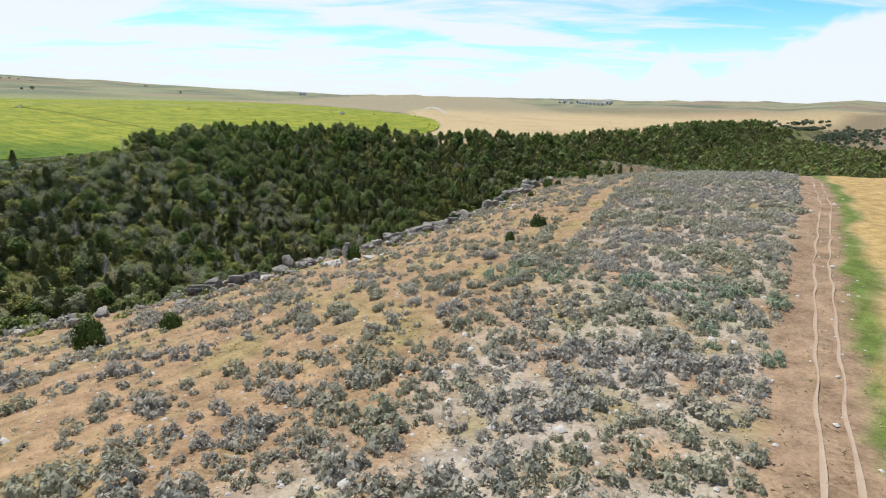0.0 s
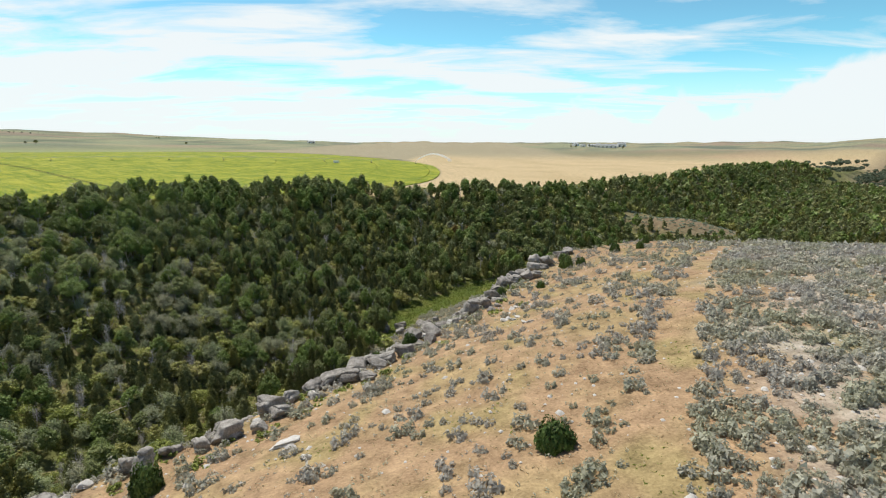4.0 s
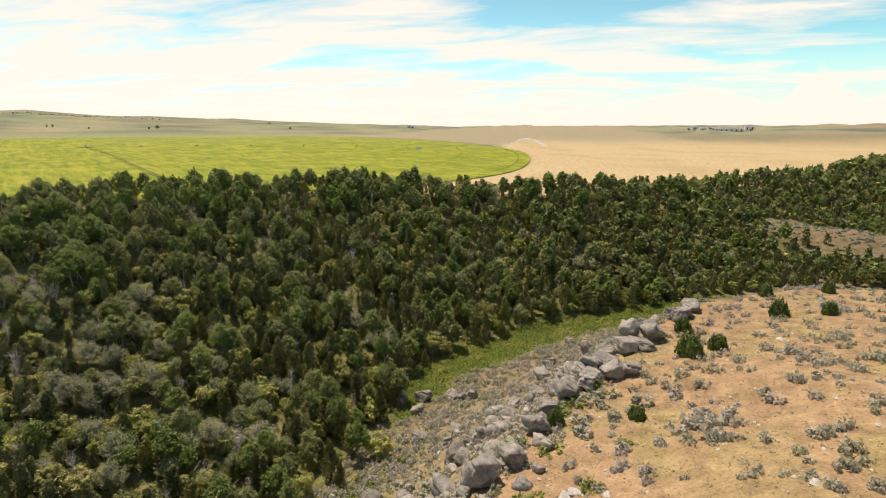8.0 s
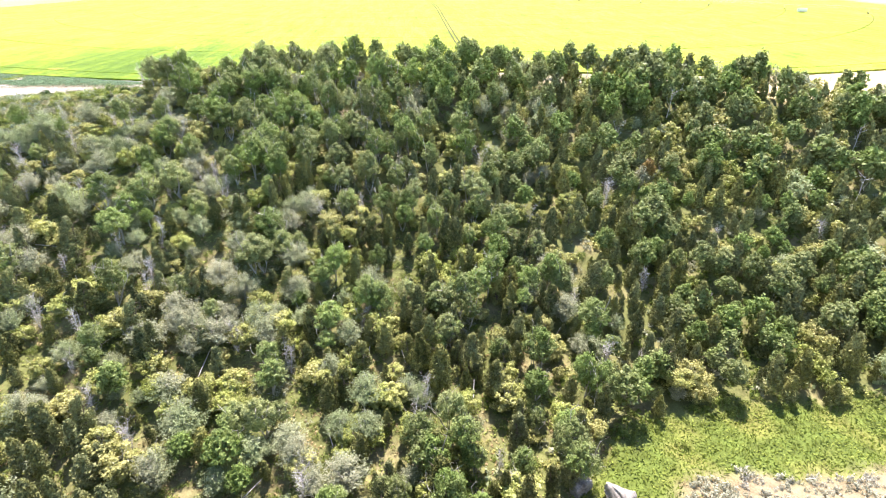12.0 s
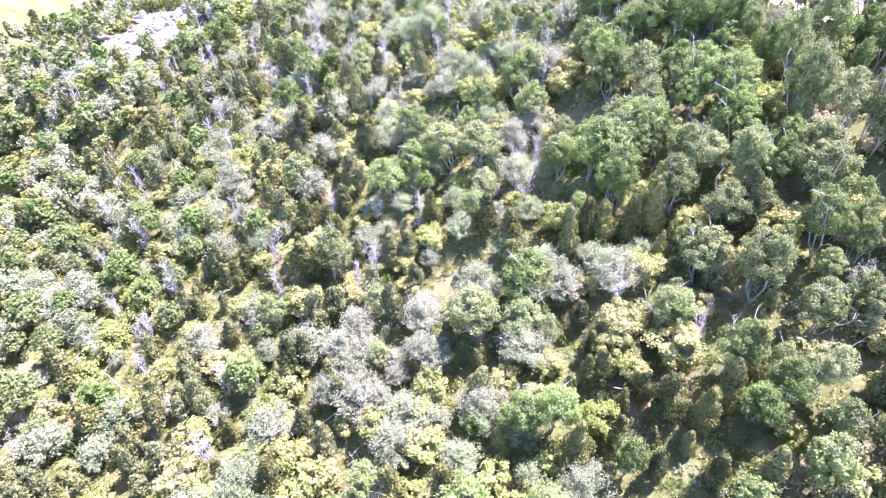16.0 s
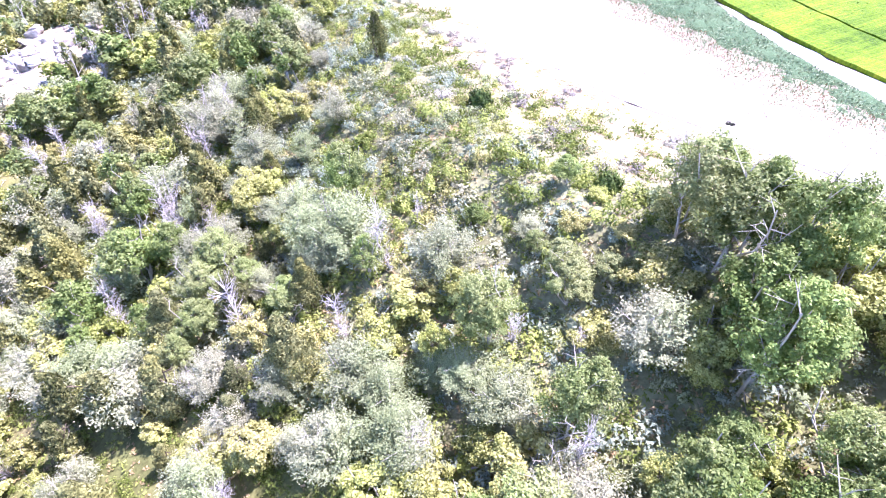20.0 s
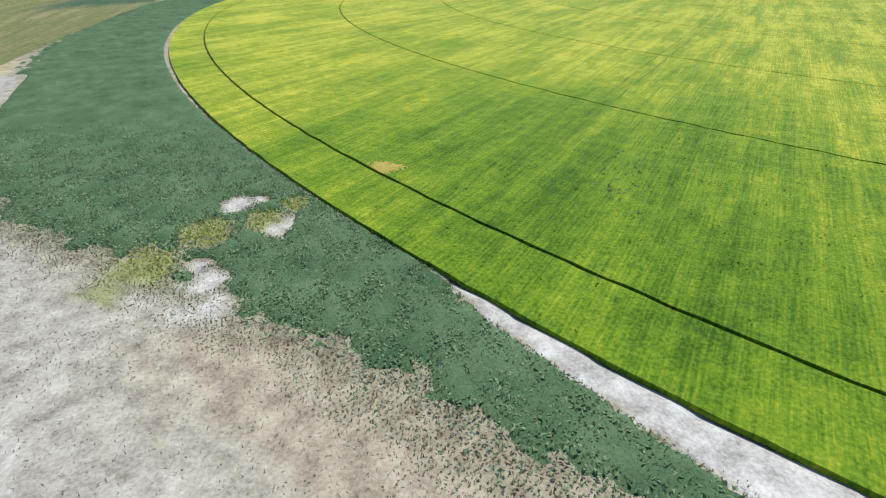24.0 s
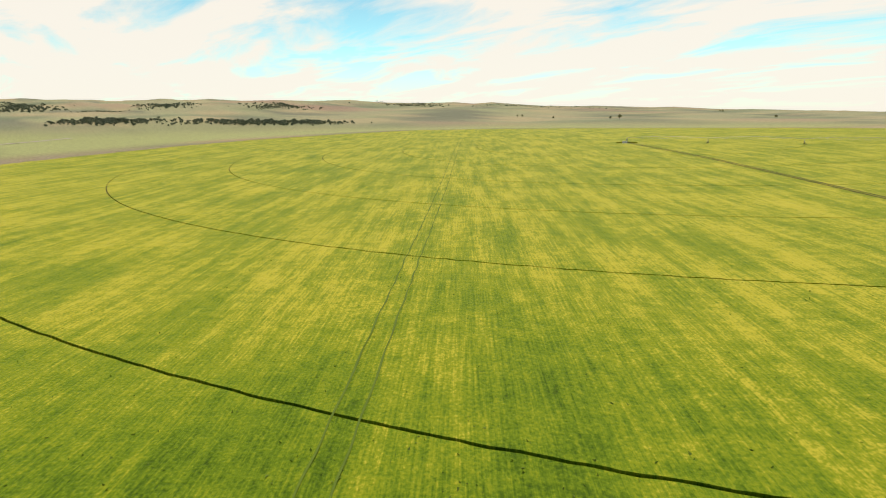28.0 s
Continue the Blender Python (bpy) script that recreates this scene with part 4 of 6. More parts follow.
# rank dark weeds standing in the grain
rs = np.random.RandomState(77)
n = 60
x, y = np.r_[rs.normal(-222, 3.5, n), rs.normal(-216, 2.5, 25)], np.r_[rs.normal(250, 3.0, n), rs.normal(243, 2.0, 25)]
v, f = tuft(790, 9, 0.6)
s = rs.uniform(0.3, 0.7, len(x))
tagged(new("field_weeds", mesh_of("field_weeds", *strewn(v, f, on_ground(x, y, 0.42), s, rs.uniform(0, 6.3, len(x)), s), TUFT)), "dark green weeds standing in the grain", "weeds", kind="stuff")
# taller, darker plants standing in drifts in the grain
DARK_GRAIN = material("dark_grain_blades", (0.022, 0.060, 0.006), (0.110, 0.175, 0.020), 6.0, 0, 0.75, 0.5, 0.4, 0.25)
x, y, rs = scattered(-330, 205, -186, 350, 0.62, 172)
away_rut = np.abs(np.hypot(x - PIVOT[0], y - PIVOT[1])[:, None] - np.array(R_RUTS)[None]).min(1)
lush = np.exp(-(((x + 218) / 36) ** 2 + ((y - 248) / 30) ** 2))
pick = (np.hypot(x - PIVOT[0], y - PIVOT[1]) < R_CROP - 0.6) & (away_rut > 0.5) & (rs.uniform(size=len(x)) < (0.05 + 0.42 * lush) * smooth(-0.25, 0.65, waves(x, y, 5.5, 173) + 0.5 * waves(x, y, 1.9, 174)))
x, y = x[pick], y[pick]
v, f = kites(on_ground(x, y, 0.55), rs.uniform(0.16, 0.46, len(x)), rs, np.column_stack([rs.normal(0, 0.7, (len(x), 2)), np.ones(len(x))]), 0.5, np.column_stack([rs.normal(0, 0.8, (len(x), 2)), np.full(len(x), 0.7)]))
tagged(new("dark_grain", mesh_of("dark_grain", v, f, DARK_GRAIN)), "taller dark green plants in drifts among the grain", "grain", kind="stuff")
GREEN_LINE = material("pressed_grain", (0.05, 0.10, 0.008), (0.12, 0.19, 0.012), 3.0, 0.6, 0.8, 0.4)
# sprayer lines and the lane out to the pivot
LANE = [(-456, 586, 0), (-351, 507.5, 0), (-186, 372, 0), (-110, 311, 0)]
lane = tagged(new("lane"), "narrow dark lane through the grain to the pivot", "lane", kind="structure")
part("wheel_line", ribbon("wheel_line", LANE, 1.0, 0.8, 0.60, SOIL, 0.2), lane)
part("wheel_line", ribbon("wheel_line", LANE, -1.0, 0.8, 0.60, SOIL, 0.2), lane)
tram = tagged(new("sprayer_lines"), "pair of faint sprayer wheel lines through the grain", "wheel lines", kind="structure")
for o in (-1.4, 1.4):
    part("wheel_line", ribbon("wheel_line", [(-620, 560, 0), (-501, 461, 0), (-377, 359.5, 0), (-276, 275, 0), (-236, 242, 0)], o, 0.24, 0.60, GREEN_LINE, 0.5), tram)

# ---- forest ----
def tree_kinds():
    """Shapes of each kind: close (0), middle (10) and farther (20) ones."""
    made = {}
    for kind, mat, crown, count, close in (
            ("aspen_tree", ASPEN, aspen_crown, 5, (13500, 0.0205)),
            ("willow_tree", WILLOW, willow_crown, 4, (11000, 0.024)),
            ("cherry_tree", CHERRY, cherry_crown, 4, (9000, 0.030)),
            ("juniper_tree", JUNIPER, juniper_crown, 6, (13000, 0.0225))):
        for k in range(count):
            seed = 100 + 17 * k + len(kind)
            stem = {"aspen_tree": lambda: many_stems(seed, 3, 0.013), "willow_tree": lambda: many_stems(seed, 6, 0.008),
                    "cherry_tree": lambda: many_stems(seed, 4, 0.012, 3), "juniper_tree": lambda: branches(seed, 4, 0.7, 0.2, 0.03)}[kind]()
            trunk = mesh_of("trunk", *stem, DARK_BARK if kind == "juniper_tree" else BARK)
            for level, share, grow in ((0, 1.0, 1.0), (10, 0.46, 1.45), (20, 0.22, 2.1)):
                made[kind, k + level] = (trunk, mesh_of("crown", *crown(seed, int(close[0] * share), close[1] * grow), mat))
    for k in range(4):
        made["dead_tree", k] = (mesh_of("trunk", *(many_stems(300 + k, 4, 0.009, 34) if k % 2 else branches(300 + k, 90, 0.95, 0.27, 0.011)), DEAD), None)
    return made


KINDS = tree_kinds()
LABELS = {"aspen_tree": ("leafy green aspen with pale stem on the canyon side", "tree", "aspens of the canyon"),
          "willow_tree": ("grey-green willow with thin pale stems in the thicket", "tree", "willows of the canyon"),
          "cherry_tree": ("low broad tree with pale olive leaves in the thicket", "tree", "pale cherry trees of the canyon"),
          "juniper_tree": ("dark pointed juniper tree with dense needles", "tree", "junipers of the canyon"),
          "dead_tree": ("bare bleached dead tree with forked branches", "tree", "dead trees of the canyon")}


def plant(kind, variant, x, y, high, wide, turn, label="", group=""):
    trunk, crown = KINDS[kind, variant]
    e = new(kind)
    z = float(ground_height(x, y))
    e.matrix_basis = Matrix.LocRotScale((x, y, z - 0.05), Euler((0, 0, turn)), (wide, wide, high))
    part("trunk", trunk, e)
    if crown:
        part("crown", crown, e)
    text, category, many = LABELS[kind]
    return tagged(e, label or text, category, group or many)


def forest_places():
    x, y, rs = scattered(-300, 20, 470, 720, 2.9, 81)
    p = sides(x, y)
    u = rs.uniform(size=len(x))
    ok = p["canyon"].copy()
    ok &= meadow(x, y) < 0.3
    ok &= ~((outcrop(x, y) > 0.3) & (u < 0.93))
    ok &= ~((np.hypot((x + 108) / 8, (y - 269) / 6) < 1) & (u < 0.8))
    # thinner far off, where single crowns no longer show
    ok &= (np.hypot(x + 40, y - 220) < 230) | (u < 0.62)
    # open dry slope under the ridge rim, beside the meadow
    slope = p["south"] & (p["tr"] + 0.07 * waves(x, y, 13, 82) > np.where(x > -60, np.where(y > 205, 0.10, 0.34), 0.62)) & (y < 330)
    ok &= ~slope
    # open grass along the road
    bank = np.exp(-(((x + 145) / 17) ** 2 + ((y - 197) / 14) ** 2)) + 0.12 * waves(x, y, 14, 83)
    ok &= ~((~p["south"]) & (bank > 0.40) & (x < -126))
    ok &= ~((~p["south"]) & (bank > 0.18) & (u < 0.4))
    ok &= ~((~p["south"]) & (p["dn"] < 9 + 3 * waves(x, y, 12, 88)) & (x < -131) & (x > -190) & (u < 0.85))
    # lighter spots in the canopy
    ok &= ~((waves(x, y, 23, 86) > 0.62) & (u > 0.35))
    ok &= (x > -335) | (y > 130)
    mound = ((x - 142) / 34) ** 2 + ((y - 380) / 26) ** 2
    ok &= ~((mound < 1) & (u < 0.93))
    ok |= p["field"] & (p["dn"] < 9) & (y > 207) & (x > -132) & (u < 0.85)
    return x[ok], y[ok], rs


fx, fy, rs = forest_places()
n = len(fx)
p = sides(fx, fy)
mixw = waves(fx, fy, 46, 84)
u, u2 = rs.uniform(size=n), rs.uniform(size=n)
low = (fx < -30) & (fy < 222)
kind = np.where(u < np.where(p["south"] & (fx > -75), 0.62, np.where(low, 0.30, 0.46)) + 0.16 * waves(fx, fy, 60, 85) - 0.15 * smooth(0.65, 0.95, p["tn"]) * (~p["south"]), "juniper_tree",
                np.where(low & (u2 < 0.42), "willow_tree", np.where(u2 < 0.10 + 0.10 * mixw, "willow_tree", np.where(u2 > 0.60 - 0.30 * waves(fx, fy, 19, 100), "cherry_tree", "aspen_tree"))))
rim = (~p["south"]) & (fx < -85) & (fy > 196) & (p["tn"] > 0.55)
kind = np.where(rim & (kind == "juniper_tree"), "aspen_tree", kind)
kind = np.where(rs.uniform(size=n) < np.where(low, 0.10, 0.025), "dead_tree", kind)
base = {"aspen_tree": (4.8, 9.8, 0.96), "willow_tree": (3.0, 6.6, 1.15), "cherry_tree": (2.6, 5.6, 1.20), "juniper_tree": (3.6, 9.4, 0.82), "dead_tree": (3.8, 7.0, 0.8)}
high, wide = np.zeros(n), np.zeros(n)
for name, (h0, h1, w) in base.items():
    m = kind == name
    high[m] = rs.uniform(h0, h1, m.sum())
    wide[m] = high[m] * w * rs.uniform(0.85, 1.2, m.sum())
edge = (~p["south"]) & (p["tn"] > 0.8) & (fy > 240)
high = np.where(edge & (kind != "juniper_tree"), high * 1.15, high)
high = np.where(low & (kind != "dead_tree"), high * 0.88, high)
small = (p["dn"] < 9) & (fx < -112) & (fy > 186) & (fy < 217)
high, wide = np.where(small, high * 0.45, high), np.where(small, wide * 0.6, wide)
turn = rs.uniform(0, 6.283, n)
variant = rs.randint(0, 60, n)
# those nearest the crossing stand singly
CROSSING = [(18, 165, 0), (0, 198, 0), (-30, 222, 0), (-64, 221, 0), (-97, 214, 0), (-130, 210, 0)]
away, _, _ = along(CROSSING, fx, fy)
rank = np.hypot(away, 48 - ground_height(fx, fy) - 0.7 * high)
single = np.zeros(n, bool)
counts = {}
SHAPES = {"aspen_tree": 5, "willow_tree": 4, "cherry_tree": 4, "juniper_tree": 6, "dead_tree": 4}
for i in np.argsort(rank):
    name = str(kind[i])
    if counts.get(name, 0) >= 300 or away[i] > 85:
        continue
    single[i] = True
    counts[name] = counts.get(name, 0) + 1
    level = 0 if name == "dead_tree" or rank[i] < 42 else 10 if rank[i] < 66 else 20
    plant(name, int(variant[i]) % SHAPES[name] + level, float(fx[i]), float(fy[i]), float(high[i]), float(wide[i]), float(turn[i]))

# the rest of the wood, joined by species
for name, mat, crown, share in (("aspen_tree", ASPEN, aspen_crown, 1.0), ("willow_tree", WILLOW, willow_crown, 0.9), ("cherry_tree", CHERRY, cherry_crown, 0.7), ("juniper_tree", JUNIPER, juniper_crown, 1.0)):
    pairs = []
    for group, leaves, size in (((~single) & (away < 80), 2300, 0.050), ((~single) & (away >= 80) & (away < 115), 900, 0.085), ((~single) & (away >= 115) & (away < 190), 420, 0.125), ((~single) & (away >= 190) & (away < 300), 130, 0.21), ((~single) & (away >= 300), 44, 0.34)):
        for k in range(3):
            m = group & (kind == name) & (variant % 3 == k)
            if m.any():
                v, f = crown(500 + k, int(leaves * share), size)
                pairs.append(strewn(v, f, on_ground(fx[m], fy[m], -0.1), wide[m], turn[m], high[m]))
    tagged(new(name.replace("tree", "wood"), mesh_of("wood", *joined(*pairs), mat)), f"dense far {name.split('_')[0]} trees filling the canyon", "trees", kind="stuff")
m = (~single) & (kind == "dead_tree")
v, f = branches(310, 9, 0.95, 0.5, 0.02)
tagged(new("dead_wood", mesh_of("dead_wood", *strewn(v, f, on_ground(fx[m], fy[m]), wide[m], turn[m], high[m]), DEAD)), "bleached dead trees among the living ones", "trees", kind="stuff")

# a few rusty crowns
KINDS["rusty_tree", 0] = (KINDS["aspen_tree", 0][0], mesh_of("crown", *aspen_crown(140, 3000, 0.048), RUST))
LABELS["rusty_tree"] = ("tree with rust-brown leaves among green ones", "tree", "rusty trees of the canyon")
for x, y, h in ((10, 318, 8), (16, 322, 7), (-40, 290, 7), (22, 305, 6)):
    plant("rusty_tree", 0, x, y, h, h * 0.8, x)

# undergrowth
x, y, rs = scattered(-190, 85, 90, 345, 2.25, 91)
p = sides(x, y)
droad, sroad, _ = along(ROAD, x, y)
inwood = p["canyon"] | (p["field"] & (sroad * droad < -8.5 - 2.5 * waves(x, y, 11, 92)) & (x > -215) & (x < -100) & (y < 235))
extra = rs.uniform(-1.2, 1.2, (2, len(x)))
bank = (np.exp(-(((x + 146) / 24) ** 2 + ((y - 190) / 20) ** 2)) > 0.25)
x, y = np.r_[x, (x + extra[0])[bank]], np.r_[y, (y + extra[1])[bank]]
p, inwood = sides(x, y), np.r_[inwood, inwood[bank]]
pick = inwood & (meadow(x, y) < 0.5) & (outcrop(x, y) < 0.5) & ~(p["south"] & (p["tr"] > 0.55)) & (rs.uniform(size=len(x)) < np.where((x < -20) & (y < 235), 0.88, 0.80))
pick &= ~(p["south"] & (x > -18) & (y > 200) & (p["tr"] > 0.12))
x, y, p = x[pick], y[pick], {k: v[pick] for k, v in p.items()}
t, s = rs.uniform(0, 6.283, len(x)), rs.uniform(0.7, 1.7, len(x))
sort = waves(x, y, 13, 101) + rs.normal(0, 0.45, len(x))
which = rs.randint(3, size=len(x)) + 3 * np.where(sort < 0.15, 0, np.where(sort < 0.45, 1, 2))
for mat, lo, name, text in ((SHRUB, 0, "green_shrubs", "bright green leafy undergrowth"), (WILLOW, 3, "grey_shrubs", "grey-green brushy undergrowth"), (CHERRY, 6, "olive_shrubs", "pale olive leafy undergrowth")):
    pairs = []
    for k in range(3):
        for close, leaves, leaf in ((True, 270, 0.135), (False, 70, 0.34)):
            v, f = bush(600 + k + lo, leaves, leaf)
            m = (which == k + lo) & (((x < -25) & (x > -170) & (y > 130) & (y < 265)) == close)
            pairs.append(strewn(v, f, on_ground(x[m], y[m], -0.1), s[m], t[m], s[m] * 1.1))
    tagged(new(name, mesh_of(name, *joined(*pairs), mat)), text, "shrubs", kind="stuff")

# cream-coloured shrubs under the field's rim
cr = np.random.RandomState(171)
x, y = np.r_[cr.normal(-108, 5, 46), cr.normal(-96, 6, 30), cr.normal(-117, 4, 18)], np.r_[cr.normal(270, 4, 46), cr.normal(255, 6, 30), cr.normal(262, 4, 18)]
s = cr.uniform(0.9, 2.1, len(x))
v, f = bush(695, 420, 0.15)
tagged(new("cream_shrubs", mesh_of("cream_shrubs", *strewn(v, f, on_ground(x, y, -0.1), s, cr.uniform(0, 6.3, len(x)), s * 1.3), CREAM)), "cream-coloured shrubs under the rim of the field", "shrubs", kind="stuff")

# fallen pale stems
x, y, rs = scattered(-125, 130, -20, 235, 11, 95)
pick = sides(x, y)["canyon"] & (rs.uniform(size=len(x)) < 0.5)
for i in np.nonzero(pick)[0]:
    a = rs.uniform(0, 6.283)
    L = rs.uniform(3, 6.5)
    e0 = on_ground(np.array([x[i]]), np.array([y[i]]), 0.5)
    e1 = on_ground(np.array([x[i] + L * math.cos(a)]), np.array([y[i] + L * math.sin(a)]), rs.uniform(0.6, 2.2))
    tagged(new("fallen_log", mesh_of("fallen_log", *rods(e0, e1, 0.09, 0.04), DEAD)), "bleached fallen stem lying in the thicket", "log", "fallen logs")

# meadow grass
x, y, rs = scattered(-30, 215, 80, 320, 0.3, 97)
m = meadow(x, y)
pick = rs.uniform(size=len(x)) < m * 0.8
x, y = x[pick], y[pick]
v, f = kites(on_ground(x, y, 0.18), rs.uniform(0.2, 0.75, len(x)), rs, np.column_stack([rs.normal(0, 0.6, (len(x), 2)), np.ones(len(x))]), 0.4, np.column_stack([rs.normal(0, 0.9, (len(x), 2)), np.full(len(x), 0.9)]))
tagged(new("meadow_grass", mesh_of("meadow_grass", v, f, FRESH)), "lush yellow-green grass in the canyon bottom", "grass", kind="stuff")

# leafy brush at the meadow's edge and in it
br = np.random.RandomState(175)
x, y, _ = scattered(-22, 218, 66, 312, 1.9, 176)
d, side, _ = along(MEADOW, x, y)
k = meadow(x, y)
pick = ((k > 0.05) & (k < 0.95) & (side > 0) & (br.uniform(size=len(x)) < 0.75)) | ((k > 0.5) & (br.uniform(size=len(x)) < 0.06))
x, y = x[pick], y[pick]
size = br.uniform(0.5, 1.5, len(x))
v, f = bush(696, 340, 0.14)
tagged(new("meadow_brush", mesh_of("meadow_brush", *strewn(v, f, on_ground(x, y, -0.05), size, br.uniform(0, 6.3, len(x)), size * 1.2), SHRUB)), "green leafy brush along the edge of the meadow", "shrubs", kind="stuff")

# grass and brush beside the road
x, y, rs = scattered(-205, 150, -114, 242, 0.42, 98)
p = sides(x, y)
d, s, _ = along(ROAD, x, y)
inland = s * d
bank = (inland < -2.6) & (p["field"] | (p["canyon"] & (~p["south"]) & (p["tn"] > 0.55)))
pick = bank & (rs.uniform(size=len(x)) < 0.7)
x, y, inland = x[pick], y[pick], inland[pick]
fresh = 1 - smooth(-14, -6, inland + 3 * waves(x, y, 7, 94))
half = rs.uniform(size=len(x)) > 0.15 + 0.55 * fresh
for mat, m, name in ((GOLD, half, "dry_grass"), (FRESH, ~half, "green_grass")):
    v, f = tuft(640, 6, 0.8)
    s = rs.uniform(0.22, 0.5, m.sum())
    tagged(new(name, mesh_of(name, *strewn(v, f, on_ground(x[m], y[m], -0.01), s, rs.uniform(0, 6.3, m.sum()), s * 0.4), mat)), "loose grass on the bank beside the farm road", "grass", kind="stuff")
# low shrubs of the bank, dense away from the road
x, y, rs = scattered(-225, 125, -108, 240, 1.5, 96)
p = sides(x, y)
d, s, _ = along(ROAD, x, y)
inland = s * d + np.interp(x, [-170, -140], [1.5, 6.5])
chance = (1 - smooth(-15, -6.5, inland + 3.0 * waves(x, y, 8, 94))) * 0.85
pick = (rs.uniform(size=len(x)) < chance) & (s * d < -4.5) & (p["field"] | (p["canyon"] & (~p["south"]) & (p["tn"] > 0.55)))
x, y = x[pick], y[pick]
sort = (waves(x, y, 6, 87) + rs.normal(0, 0.5, len(x)))
which = np.where(sort < -0.25, 0, np.where(sort < 0.35, 1, 2))
for k, (mat, text) in enumerate(((SAGE_GREEN, "grey-green shrub with small leaves on the bank"), (SHRUB, "low leafy green shrub on the bank"), (WILLOW, "pale willow scrub on the bank"))):
    shapes = [mesh_of("foliage", *bush(650 + 5 * k + j, 620, 0.12), mat) for j in range(3)]
    far = []
    places = np.nonzero(which == k)[0]
    places = places[np.argsort(np.hypot(x[places] + 148, y[places] - 192))]
    for i in places[:98]:
        r = 0.7 + 1.5 * rs.uniform() ** 1.5
        e = new("bank_shrub", shapes[i % 3])
        e.matrix_basis = Matrix.LocRotScale((x[i], y[i], float(ground_height(x[i], y[i])) - 0.06), Euler((0, 0, i)), (r, r, r * rs.uniform(0.8, 1.2)))
        tagged(e, text, "shrub", "shrubs of the bank")
    if len(places) > 98:
        i = places[98:]
        r = 0.7 + 1.3 * rs.uniform(size=len(i)) ** 1.5
        v, f = bush(690 + k, 260, 0.16)
        tagged(new("bank_scrub", mesh_of("bank_scrub", *strewn(v, f, on_ground(x[i], y[i], -0.06), r, i * 1.0, r * 0.8), mat)), "low mixed scrub along the rim of the canyon", "shrubs", kind="stuff")
GREY = [mesh_of("foliage", *bush(680 + j, 420, 0.14), GREY_TWIG) for j in range(3)]
for j, (gx0, gy0) in enumerate(((-154.6, 196.2), (-153.4, 197.6), (-151.8, 198.0), (-149.6, 199), (-147.6, 199.4), (-146.3, 200.4), (-144.8, 201.2), (-143.6, 202.2), (-142.6, 203), (-139.3, 206.6), (-138.3, 207.8),
                                (-137, 207.4), (-140, 208.6), (-157, 190), (-160, 188.5), (-148, 206.5), (-150.5, 195), (-144.5, 206), (-133, 212), (-134.5, 214))):
    r = rs.uniform(0.9, 1.5)
    e = new("grey_shrub", GREY[j % 3])
    e.matrix_basis = Matrix.LocRotScale((gx0, gy0, float(ground_height(gx0, gy0)) - 0.06), Euler((0, 0, j)), (r, r, r * 0.75))
    tagged(e, "half-dead grey brush on the dry grassy bank", "shrub", "grey shrubs of the bank")


# low growth on the wood's floor
x, y, rs = scattered(-150, 160, 0, 245, 0.72, 99)
p = sides(x, y)
pick = p["canyon"] & (meadow(x, y) < 0.5) & (rs.uniform(size=len(x)) < 0.8)
x, y = x[pick], y[pick]
half = waves(x, y, 12, 93) + rs.normal(0, 0.4, len(x)) > 0.1
for mat, m, name in ((STRAW, half, "dry_floor_grass"), (SHRUB, ~half, "green_floor_plants")):
    v, f = bush(610, 9, 0.55)
    s = rs.uniform(0.2, 0.55, m.sum())
    tagged(new(name, mesh_of(name, *strewn(v, f, on_ground(x[m], y[m], -0.02), s, rs.uniform(0, 6.3, m.sum()), s), mat)), "low plants on the floor of the thicket", "plants", kind="stuff")

# ---- ridge: sagebrush, junipers, rocks ----
def sage_density(x, y):
    p = sides(x, y)
    rt = right_of_track(x, y)
    rw = right_of_way(x, y)
    d = 0.20 + 0.74 * smooth(-7, 3, rw + 4 * waves(x, y, 24, 111)) * smooth(-1.2, -0.2, waves(x, y, 16, 112))
    d = d + (0.15 + 0.40 * smooth(-110, -60, -y)) * smooth(0.0, 0.6, waves(x, y, 15, 113)) * (rw < 0)
    db, _, _ = along(BARE_WAY, x, y)
    d = d * smooth(1.6, 3.2, db + 3 * smooth(-95, -75, -y)) * smooth(3.0, 5.0, -rt)
    d = d + 0.65 * (np.exp(-(((db - 5.0) / 1.6) ** 2)) * (rw > 0) + 0.6 * np.exp(-(((db - 3.4) / 1.3) ** 2)) * (rw < 0)) * smooth(62, 80, y) * (1 - smooth(190, 215, y))
    d = np.where(p["ridge"], d, 0)
    low = p["canyon"] & p["south"] & ((p["tr"] > 0.30) | (x > -14) & (y > 200) & (p["tr"] > 0.10)) & (x > -80) & (meadow(x, y) < 0.25)
    return np.where(low, 0.60 + 0.35 * smooth(-0.8, 0.0, waves(x, y, 9, 114)), d)


SAGES = [mesh_of("foliage", *bush(700 + k, 620, 0.17), SAGE) for k in range(4)]
x, y, rs = scattered(-95, 5, 150, 300, 1.55, 115)
keep = rs.uniform(size=len(x)) < sage_density(x, y)
x, y = x[keep], y[keep]
dg, _, _ = along(GREEN_BAND, x, y)
damp = np.hypot((x - 28) / 6, (y - 45) / 5) + 0.3 * waves(x, y, 5, 117)
green = ((dg + 1.5 * waves(x, y, 8, 116) < 3.4) & (rs.uniform(size=len(x)) < 0.75)) | ((damp < 1) & (rs.uniform(size=len(x)) < 0.5))
size = (0.52 + 1.0 * rs.uniform(size=len(x)) ** 2.2) * np.where(green, 1.2, 1.0)
turn = rs.uniform(0, 6.283, len(x))
first = 0
